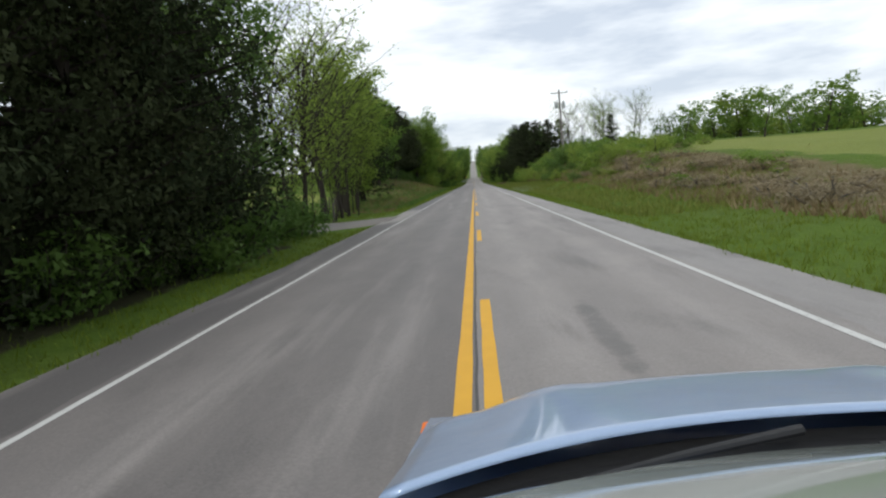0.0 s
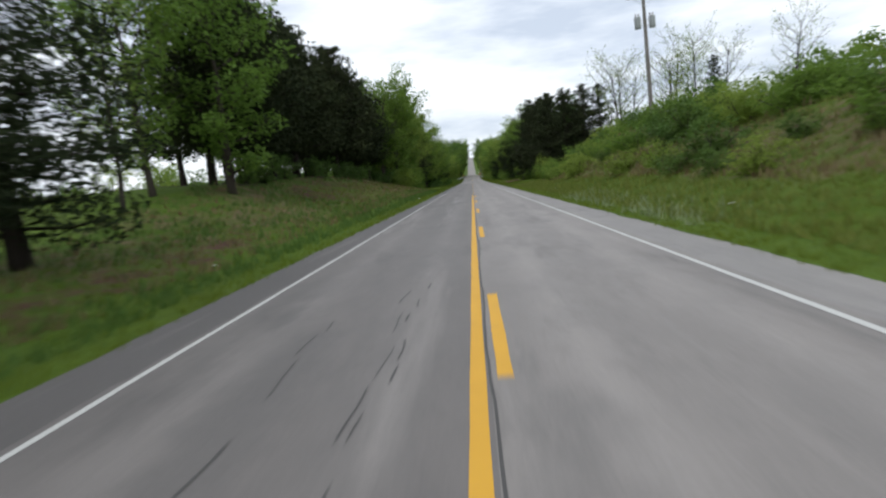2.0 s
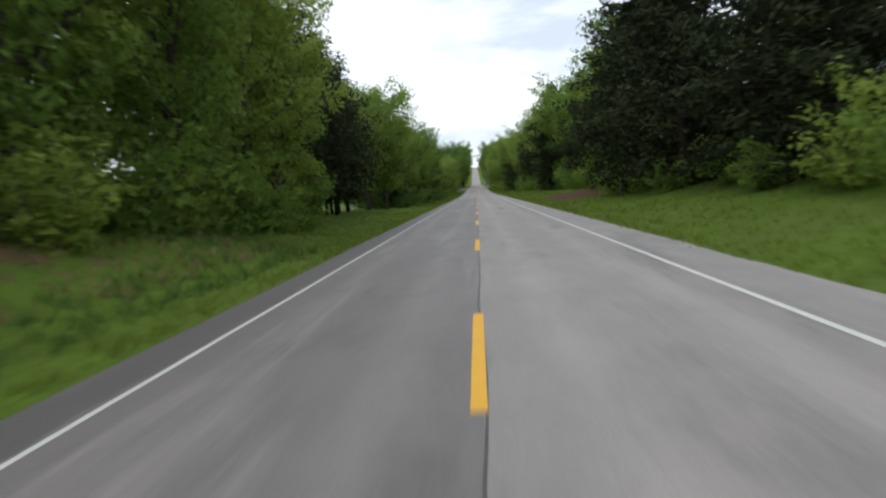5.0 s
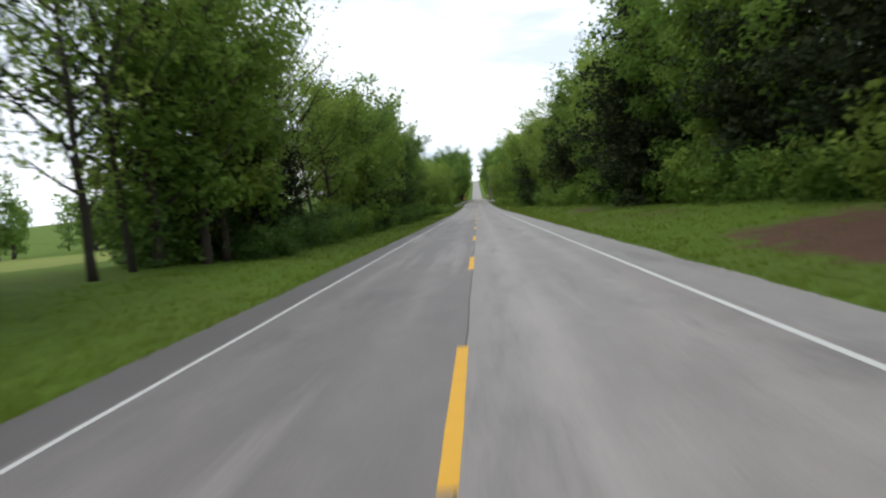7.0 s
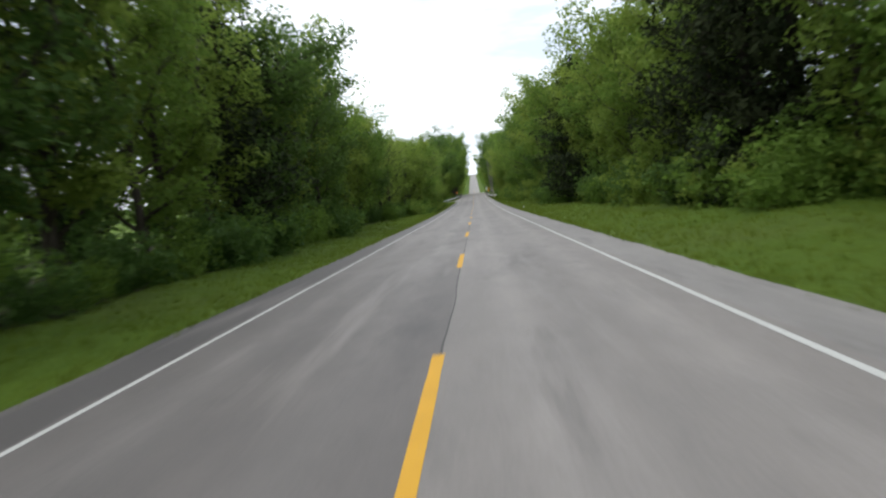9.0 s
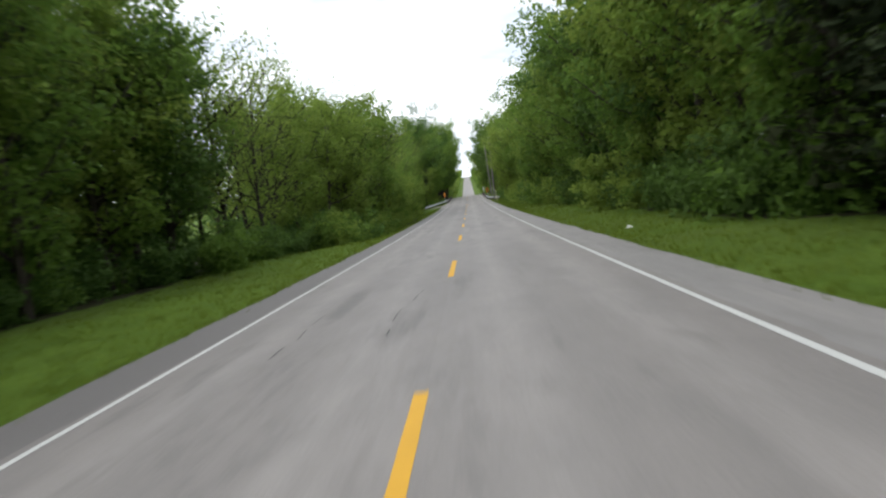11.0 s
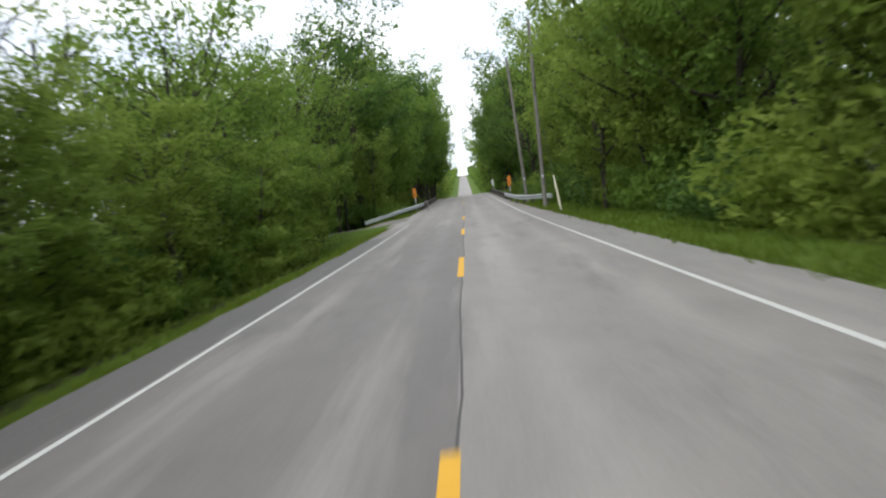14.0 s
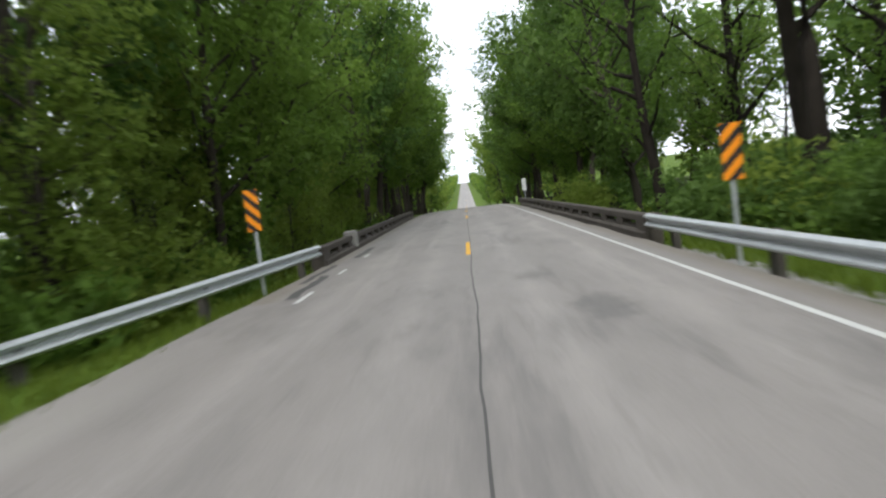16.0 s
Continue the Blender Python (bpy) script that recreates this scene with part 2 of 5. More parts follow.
M_POST = bark("grey_fence_wood", (0.09, 0.08, 0.07), (0.19, 0.175, 0.155))
M_GALV = plain("galvanised_steel", (0.40, 0.42, 0.43), (0.66, 0.68, 0.69), 0.5, 0.6, 3.0, 0.1)
M_GREY_PAINT = plain("grey_enamel", (0.30, 0.32, 0.33), (0.40, 0.42, 0.43), 0.5)
M_CONCRETE = plain("weathered_concrete", (0.035, 0.03, 0.026), (0.11, 0.095, 0.08), 0.95, 0, 3.0, 0.6)
M_CONCRETE_PALE = plain("pale_concrete", (0.22, 0.21, 0.19), (0.38, 0.365, 0.34), 0.95, 0, 5.0, 0.5)
M_SIGN_ORANGE = plain("orange_reflective_sheet", (0.80, 0.25, 0.012), (0.9, 0.32, 0.02), 0.4)
M_SIGN_BLACK = plain("black_sign_sheet", (0.02, 0.018, 0.016), (0.035, 0.03, 0.028), 0.5)
M_SIGN_WHITE = plain("white_sign_sheet", (0.62, 0.62, 0.6), (0.74, 0.74, 0.72), 0.45)
M_PLASTIC = plain("pale_yellow_plastic", (0.5, 0.46, 0.33), (0.62, 0.58, 0.45), 0.5)
M_WIRE = plain("dark_steel_wire", (0.08, 0.08, 0.08), (0.14, 0.14, 0.14), 0.5, 0.6)
M_PORCELAIN = plain("brown_porcelain", (0.10, 0.06, 0.04), (0.14, 0.09, 0.06), 0.25)
M_LITTER = plain("white_paper", (0.65, 0.65, 0.62), (0.8, 0.8, 0.78), 0.8)


# ---------------------------------------------------------------- mesh helpers
def part(name, bm, material, parent=None, label="", smooth=False):
    """One bmesh as one mesh object, under its thing."""
    me = bpy.data.meshes.new(name)
    bm.to_mesh(me)
    bm.free()
    me.materials.append(material)
    if smooth:
        me.polygons.foreach_set("use_smooth", [True] * len(me.polygons))
    ob = new(name, me)
    ob.parent = parent
    return tagged(ob, label)


def sheet(name, verts, faces, material, parent=None, smooth=False):
    """A mesh object from arrays."""
    me = bpy.data.meshes.new(name)
    me.from_pydata(verts, [], faces)
    me.materials.append(material)
    if smooth:
        me.polygons.foreach_set("use_smooth", [True] * len(me.polygons))
    me.update()
    ob = new(name, me)
    ob.parent = parent
    return ob


def thing(name, place, label, category, group="", kind=""):
    ob = new(name)
    ob.empty_display_size = 0.2
    ob.matrix_basis = place
    return tagged(ob, label, category, group, kind)


def box(bm, cx, cy, cz, sx, sy, sz, bevel=0.0, m=None):
    r = bmesh.ops.create_cube(bm, size=1.0)
    mat = Matrix.Translation((cx, cy, cz)) @ Matrix.Diagonal((sx, sy, sz, 1))
    bmesh.ops.transform(bm, matrix=(m @ mat) if m else mat, verts=r["verts"])
    if bevel:
        es = list({e for v in r["verts"] for e in v.link_edges})
        bmesh.ops.bevel(bm, geom=es, offset=bevel, segments=2, affect="EDGES", profile=0.6)


def tube(bm, pts, radii, sides=8, cap=True):
    """A tapered tube along points."""
    rings = []
    for i, p in enumerate(pts):
        p = Vector(p)
        d = (Vector(pts[min(i + 1, len(pts) - 1)]) - Vector(pts[max(i - 1, 0)])).normalized()
        q = d.to_track_quat("Z", "Y")
        rings.append([bm.verts.new(p + q @ Vector((math.cos(a) * radii[i], math.sin(a) * radii[i], 0)))
                      for a in [2 * math.pi * k / sides for k in range(sides)]])
    for a, b in zip(rings, rings[1:]):
        for k in range(sides):
            bm.faces.new((a[k], a[(k + 1) % sides], b[(k + 1) % sides], b[k]))
    if cap:
        bm.faces.new(rings[0][::-1])
        bm.faces.new(rings[-1])
    return rings


def smoothstep(a, b, v):
    t = min(1.0, max(0.0, (v - a) / (b - a)))
    return t * t * (3 - 2 * t)


# ---------------------------------------------------------------- the lie of the land
XR = [0, 3.7, 4.0, 6, 9, 13, 20, 40, 120, 400, 3000]
RIGHT = [(-60, [-.25, -.25, -.04, -.05, 0, .1, .3, .7, 2.2, 7, 14]),
         (24, [-.25, -.25, -.04, -.05, .05, .2, .45, .9, 2.2, 7, 14]),
         (38, [-.25, -.25, -.04, .05, .4, 1.2, 1.5, 1.6, 2.4, 7, 14]),
         (50, [-.25, -.25, -.04, .1, .8, 2.0, 2.4, 2.2, 2.8, 7, 14]),
         (75, [-.25, -.25, -.04, .1, 1.0, 3.1, 3.7, 3.2, 3.4, 7, 14]),
         (100, [-.25, -.25, -.04, .1, .9, 4.2, 5.4, 4.4, 4.2, 8, 14]),
         (120, [-.25, -.25, -.04, .1, .4, 2.2, 5.5, 5.4, 5.2, 9, 14]),
         (140, [-.25, -.25, -.04, .1, .5, 1.5, 4.5, 5.4, 5.2, 9, 12]),
         (165, [-.25, -.25, -.04, .05, .3, .7, 1.5, 3.4, 4.6, 9, 10]),
         (215, [-.25, -.25, -.04, .05, .25, .5, .9, 2.0, 4, 8, 8]),
         (300, [-.25, -.25, -.04, 0, .1, .2, .3, .5, 2, 6, 6]),
         (380, [-.25, -.25, -.04, -.1, -.2, -.4, -.6, -.8, 0, 6, 6]),
         (412, [-.3, -.3, -.1, -.5, -.8, -1.0, -1.2, -1.4, 0, 6, 6]),
         (420, [-3.4, -3.4, -3.4, -3.4, -3.5, -3.2, -3.0, -3.0, 0, 6, 6]),
         (436, [-3.4, -3.4, -3.4, -3.4, -3.5, -3.2, -3.0, -3.0, 0, 6, 6]),
         (446, [-.3, -.3, -.1, -.3, -.5, -.8, -1.0, -1.0, 0, 6, 6]),
         (500, [-.25, -.25, -.04, 0, .2, .4, .6, 1, 2, 4, 0]),
         (2000, [-.25, -.25, -.04, 0, .1, .2, .3, 1, 2, 2, 0])]
XL = [0, 3.7, 4.0, 6, 9, 13, 20, 40, 120, 400, 3000]
LEFT = [(-60, [-.25, -.25, -.04, -.15, -.2, -.2, 0, .9, 5, 9, 9]),
        (45, [-.25, -.25, -.04, -.15, -.2, -.2, 0, .9, 5, 9, 9]),
        (62, [-.25, -.25, -.04, .0, .35, .6, .6, .9, 5, 9, 9]),
        (80, [-.25, -.25, -.04, .15, 1.2, 2.5, 2.8, 2.8, 5, 9, 9]),
        (105, [-.25, -.25, -.04, .3, 1.7, 3.0, 3.1, 3.0, 5, 9, 9]),
        (132, [-.25, -.25, -.04, .25, 1.4, 2.6, 2.7, 2.5, 4, 9, 9]),
        (155, [-.25, -.25, -.04, 0, .3, .8, 1.0, 1.2, 3.5, 9, 9]),
        (190, [-.25, -.25, -.04, 0, .25, .6, .8, 1.1, 3.2, 9, 9]),
        (215, [-.25, -.25, -.04, 0, .1, .2, .3, .6, 2.5, 8, 8]),
        (300, [-.25, -.25, -.04, -.05, 0, 0, -.2, -.2, 1, 6, 6]),
        (330, [-.25, -.25, -.04, -.5, -1.3, -1.9, -2.1, -2, -1, 5, 5]),
        (378, [-.25, -.25, -.04, -.45, -1.0, -1.6, -2.0, -2, -1, 5, 5]),
        (390, [-.25, -.25, -.04, -.08, -.25, -.8, -1.2, -2, -1, 5, 5]),
        (399, [-.25, -.25, -.04, -.22, -.6, -.9, -1.3, -2, -1, 5, 5]),
        (412, [-.3, -.3, -.1, -.6, -1.2, -1.6, -2.0, -2, -1, 5, 5]),
        (420, [-3.4, -3.4, -3.4, -3.4, -3.5, -3.4, -3.2, -3, -1, 5, 5]),
        (436, [-3.4, -3.4, -3.4, -3.4, -3.5, -3.4, -3.2, -3, -1, 5, 5]),
        (446, [-.3, -.3, -.1, -.3, -.5, -.8, -1.0, -1.0, 0, 5, 5]),
        (500, [-.25, -.25, -.04, 0, .2, .4, .6, 1, 2, 4, 0]),
        (2000, [-.25, -.25, -.04, 0, .1, .2, .3, 1, 2, 2, 0])]


def _table(side):
    return np.array([y for y, p in side], float), np.array([p for y, p in side], float)


_TR, _TL = _table(RIGHT), _table(LEFT)


def ground_z(x, y):
    ky, kp = _TR if x >= 0 else _TL
    xs = XR if x >= 0 else XL
    j = int(np.clip(np.searchsorted(ky, y) - 1, 0, len(ky) - 2))
    f = smoothstep(ky[j], ky[j + 1], y)
    ax = abs(x)
    base = float(np.interp(ax, xs, kp[j] * (1 - f) + kp[j + 1] * f))
    rough = noise.noise((x * 0.22, y * 0.22, 3.1)) * 0.16 + noise.noise((x * 0.9, y * 0.9, 7.7)) * 0.05
    far = noise.noise((x * 0.011, y * 0.011, 1.7)) * 2.2
    base += rough * float(smoothstep(4.6, 7.5, ax)) + far * float(smoothstep(40, 160, ax))
    return road_z(y) + base


def zone(x, y, x0, x1, y0, y1, soft=1.5):
    return float(smoothstep(x0 - soft, x0 + soft, x) * (1 - smoothstep(x1 - soft, x1 + soft, x))
                 * smoothstep(y0 - 2 * soft, y0 + 2 * soft, y) * (1 - smoothstep(y1 - 2 * soft, y1 + 2 * soft, y)))


def covers(x, y):
    """How much dry brush, bare soil, meadow, leaf litter with painted-in tree shade, and gravel the ground has at a
    place.
    """
    x0, ax = x, float(smoothstep(5.5, 11, abs(x)))
    x += ax * 1.6 * noise.noise((x * 0.13, y * 0.13, 5.0))
    y += ax * (5.0 * noise.noise((x0 * 0.1, y * 0.1, 8.0)) + 0.14 * ax * float(smoothstep(30, 90, abs(x))) * abs(x) * noise.noise((x0 * 0.02, y * 0.02, 2.0)))
    dry = max(0.9 * zone(x, y, 9, 19, -20, 62), 0.56 * zone(x, y, 7.8, 13.5, 58, 128), 0.55 * zone(x, y, 9.5, 13, 92, 120),
              0.48 * zone(x, y, -14, -6.2, 58, 84), 0.45 * zone(x, y, -14, -9.5, 80, 140))
    soil = max(0.5 * zone(x, y, -12.5, -6.2, 85, 138, 2.0), 0.72 * zone(x, y, 5.9, 12.5, 167, 190, 1.8), 0.5 * zone(x, y, -9, -6, 52, 72),
               0.58 * zone(x, y, 6.0, 10.5, 214, 229, 2.0), 0.45 * zone(x, y, 6, 11, 193, 205, 2.0))
    meadow = max(zone(x, y, 21, 900, -60, 110, 3), zone(x, y, -900, -16, -60, 70, 2), 0.8 * zone(x, y, -900, -22, 70, 240, 3))
    # litter zones under the tree rows, which also carry the painted shade
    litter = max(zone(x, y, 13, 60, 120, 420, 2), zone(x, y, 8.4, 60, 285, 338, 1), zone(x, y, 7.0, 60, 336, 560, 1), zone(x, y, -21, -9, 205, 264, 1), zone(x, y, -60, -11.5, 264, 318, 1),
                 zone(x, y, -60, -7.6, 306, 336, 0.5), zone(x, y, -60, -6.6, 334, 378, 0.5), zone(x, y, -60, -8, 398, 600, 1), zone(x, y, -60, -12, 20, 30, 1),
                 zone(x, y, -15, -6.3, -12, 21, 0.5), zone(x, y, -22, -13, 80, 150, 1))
    gravel = max(zone(x, y, -5.1, -4, 372, 400, 0.4), 0.7 * zone(x, y, 4, 5.0, 376, 408, 0.4))
    return dry, soil, meadow, litter, gravel


def build_ground():
    xs = [0, 2, 3.7, 4.0, 4.2, 4.35, 4.5, 4.8, 5.2, 5.7, 6.3, 7, 7.8, 8.6, 9.5, 10.5, 11.7, 13, 14.5, 16.5, 19, 22, 26, 31, 38, 47, 60, 80, 110,
          150, 210, 300, 450, 800, 1500, 3000]
    xs = [-a for a in xs[:0:-1]] + xs
    ys = [-3000, -1200, -500, -200, -120, -80] + list(np.arange(-50, 470, 1.25)) + list(np.arange(470, 1300, 6.0)) + \
         [1300, 1330, 1400, 1500, 2000, 3000]
    nx = len(xs)
    verts, tags = [], []
    for y in ys:
        for x in xs:
            verts.append((x, y, ground_z(x, y)))
            tags.append(covers(x, y))
    faces = [(j * nx + i, j * nx + i + 1, (j + 1) * nx + i + 1, (j + 1) * nx + i) for j in range(len(ys) - 1) for i in range(nx - 1)]
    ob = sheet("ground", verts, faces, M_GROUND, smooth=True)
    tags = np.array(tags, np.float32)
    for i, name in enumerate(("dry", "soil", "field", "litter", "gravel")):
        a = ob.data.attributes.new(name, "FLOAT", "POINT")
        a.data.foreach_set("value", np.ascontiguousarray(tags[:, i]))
    return tagged(ob, "grassy verges, banks, meadows and woodland floor along the road", "ground", kind="structure")


build_ground()


# ---------------------------------------------------------------- the road
def edge_x(side, y):
    w = 4.42 - 0.34 * smoothstep(400, 409, y) if side < 0 else 4.50 - 0.30 * smoothstep(374, 386, y) - 0.24 * smoothstep(390, 398, y)
    w += 0.10 * noise.noise((side * 9.0, y * 0.35, 0)) + 0.05 * noise.noise((side * 5.0, y * 1.7, 2))
    return side * w


def build_road():
    ys = list(np.arange(-60, 470, 1.0)) + list(np.arange(470, 1341, 5.0)) + list(np.arange(1360, 1700, 20.0))
    cols = [-1.0, -0.76, -0.35, 0, 0.35, 0.76, 1.0]
    verts, faces = [], []
    n = len(cols) + 2
    for y in ys:
        l, r = edge_x(-1, y), edge_x(1, y)
        row = [c * (-l if c < 0 else r) for c in cols]
        z = road_z(y)
        verts.append((row[0] - 0.03, y, z - 0.16))
        verts += [(x, y, z - 0.004 * abs(x) + 0.016) for x in row]
        verts.append((row[-1] + 0.03, y, z - 0.16))
    for j in range(len(ys) - 1):
        for i in range(n - 1):
            a = j * n + i
            faces.append((a, a + 1, a + n + 1, a + n))
    ob = sheet("road", verts, faces, M_ASPHALT)
    return tagged(ob, "worn grey asphalt two-lane country road with paved shoulders", "road", kind="structure")


def road_top(x, y):
    return road_z(y) - 0.004 * abs(x) + 0.016


def strip(name, x, width, y0, y1, material, label, category, lift=0.004, wander=0.0, step=1.0, parent=None):
    ys = list(np.arange(y0, y1, step)) + [y1]
    verts, faces = [], []
    for i, y in enumerate(ys):
        dx = wander * (noise.noise((x, y * 0.25, 4)) + 0.5 * noise.noise((x, y * 1.1, 9)))
        w = width / 2 * (1 + 0.12 * noise.noise((x * 3, y * 1.3, 5)))
        for s in (-1, 1):
            verts.append((x + dx + s * w, y, road_top(x, y) + lift))
    for i in range(len(ys) - 1):
        faces.append((2 * i, 2 * i + 1, 2 * i + 3, 2 * i + 2))
    ob = sheet(name, verts, faces, material, parent)
    return tagged(ob, label, category, kind="structure") if label else ob


build_road()
strip("edge_line_left", -3.40, 0.078, -40, 383.6, M_WHITE, "thin white painted edge line on the asphalt", "road marking", wander=0.015)
for a, b in ((404.6, 405.9), (408.6, 409.5), (412.5, 413.3)):
    strip("edge_line_worn", -3.16, 0.1, a, b, M_WHITE, "broken remains of a white painted edge line", "road marking", wander=0.02)
strip("edge_line_right", 3.32, 0.094, -40, 1000, M_WHITE, "white painted edge line on the asphalt", "road marking", wander=0.015, step=2.0)
strip("solid_yellow_line", -0.1, 0.13, -40, 107.2, M_YELLOW, "solid yellow no-passing line beside the centre seam", "road marking")
for a, b in ((-40, 266), (314, 470)):
    strip("centre_seam", 0.0, 0.024, a, b, M_TAR, "dark tarred seam along the road's centre", "road marking", lift=0.003, wander=0.045, step=0.5)
for n in range(-2, 60):
    if n in (32, 33, 34):
        continue
    y_far = 12.192 * n + 7.0
    strip("yellow_dash", 0.122 if n < 9 else -0.035, 0.13, y_far - (4.3 if n == 0 else 3.7), y_far, M_YELLOW, "yellow painted centre-line dash", "road marking", step=0.5)


strip("yellow_dash", -0.06, 0.115, 409.4, 413.2, M_YELLOW, "faded yellow painted dash on the bridge", "road marking", step=0.5)
for a, b, w, x in ((405.2, 408.6, 0.22, -3.42), (407.5, 411.0, 0.16, -3.75), (412.6, 416.0, 0.2, -3.5)):
    strip("broken_edge", x, w, a, b, M_TAR, "dark broken patch along the asphalt's edge", "road damage", lift=0.003, wander=0.15, step=0.25)


_crk = random.Random(31)
for a, b, x in ((50.0, 57.5, -0.82), (51.0, 56.5, -1.05), (49.5, 54.5, -1.9), (278.0, 282.0, -0.66), (277.5, 280.5, -2.15), (97.0, 99.5, -0.95)):
    y = a
    while y < b:
        ln = _crk.uniform(0.35, 1.1)
        strip("asphalt_crack", x + _crk.uniform(-0.09, 0.09), _crk.uniform(0.014, 0.03), y, y + ln, M_TAR, "thin dark crack wandering along the asphalt", "road damage",
              lift=0.003, wander=0.14, step=0.08)
        y += ln + _crk.uniform(0.1, 0.9)


def apron(name, path, label):
    """A loose-surfaced side track laid on the ground: rows of x, y and half width across the path."""
    verts, faces = [], []
    pts = []
    for (a, b) in zip(path, path[1:]):
        for k in range(8):
            pts.append([a[i] + (b[i] - a[i]) * k / 8 for i in range(3)])
    pts.append(list(path[-1]))
    n = 9
    for i, (x, y, w) in enumerate(pts):
        p, q = pts[max(i - 1, 0)], pts[min(i + 1, len(pts) - 1)]
        d = Vector((q[0] - p[0], q[1] - p[1])).normalized()
        side = Vector((-d.y, d.x))
        for k in range(n):
            f = (2 * k / (n - 1) - 1) * w * (1 + 0.08 * noise.noise((x, y, k)))
            px, py = min(x + side.x * f, -4.1), y + side.y * f
            f = smoothstep(4.3, 6.6, abs(px))
            z = max((road_top(px, py) + 0.004) * (1 - f) + (ground_z(px, py) + 0.03) * f, ground_z(px, py) + 0.012)
            if k in (0, n - 1):
                z = ground_z(px, py) - 0.06
            verts.append((px, py, z))
    for i in range(len(pts) - 1):
        for k in range(n - 1):
            a = i * n + k
            faces.append((a, a + 1, a + n + 1, a + n))
    return tagged(sheet(name, verts, faces, M_GRAVEL, smooth=True), label, "driveway", kind="structure")


apron("gravel_driveway", [(-4.1, 34.0, 7.4), (-4.6, 33.0, 6.0), (-5.6, 30.6, 2.8), (-7.6, 28.2, 1.6), (-10.5, 26.4, 1.5), (-15, 24.4, 1.4), (-26, 22, 1.4)],
      "pale gravel driveway leaving the road between trees")
apron("gravel_track", [(-4.1, 392.5, 7.4), (-4.5, 392.3, 6.0), (-5.0, 392.0, 4.4), (-5.8, 391.3, 2.4), (-7.6, 391.0, 1.3), (-12, 391.5, 1.1), (-18, 392, 1.1)],
      "pale gravel track leaving the road before the bridge")


# ---------------------------------------------------------------- trees
def quads(name, c, n, t, s, ratio, material, parent=None, corners=4):
    """Leaf-shaped blades of three or four corners: centres c, normals n, tangents t and sizes s."""
    b = np.cross(n, t)
    k = len(c)
    v = np.empty((k, corners, 3))
    v[:, 0] = c - t * s[:, None]
    v[:, 1] = c + b * (s * ratio)[:, None] + t * (s * 0.1)[:, None]
    v[:, -1] = c - b * (s * ratio)[:, None] + t * (s * 0.1)[:, None]
    if corners == 4:
        v[:, 2] = c + t * s[:, None] - n * (s * 0.25)[:, None]
    else:
        v[:, 1:] += (t * (s * 0.55)[:, None])[:, None]
    me = bpy.data.meshes.new(name)
    me.vertices.add(corners * k)
    me.vertices.foreach_set("co", v.reshape(-1).astype(np.float32))
    me.loops.add(corners * k)
    me.loops.foreach_set("vertex_index", np.arange(corners * k, dtype=np.int32))
    me.polygons.add(k)
    me.polygons.foreach_set("loop_start", np.arange(0, corners * k, corners, dtype=np.int32))
    me.materials.append(material)
    me.update(calc_edges=True)
    ob = new(name, me)
    ob.parent = parent
    return ob


def unit(a):
    return a / np.maximum(np.linalg.norm(a, axis=-1, keepdims=True), 1e-6)


def leaves(name, centres, radii, count, size, ratio, material, parent, rng, up=0.5, flat=0.75, corners=4):
    """Leaf blades in soft clumps round the given centres, turned out- and upwards."""
    centres, radii = np.array(centres), np.array(radii)
    w = radii ** 2
    pick = rng.choice(len(centres), count, p=w / w.sum())
    off = unit(rng.normal(size=(count, 3))) * (rng.random(count) ** 0.45)[:, None]
    off[:, 2] *= flat
    c = centres[pick] + off * radii[pick][:, None]
    n = unit(off + rng.normal(size=(count, 3)) * 0.6 + np.array([0, 0, up]))
    t = unit(np.cross(n, rng.normal(size=(count, 3))))
    return quads(name, c, n, t, size * rng.uniform(0.6, 1.4, count), ratio, material, parent, corners)


def limb_points(start, heading, length, rng, n=5, lift=0.15, wob=0.12):
    pts, p, d = [Vector(start)], Vector(start), Vector(heading).normalized()
    for i in range(n):
        d = (d + Vector(rng.normal(size=3)) * wob + Vector((0, 0, lift))).normalized()
        p = p + d * (length / n)
        pts.append(p.copy())
    return pts


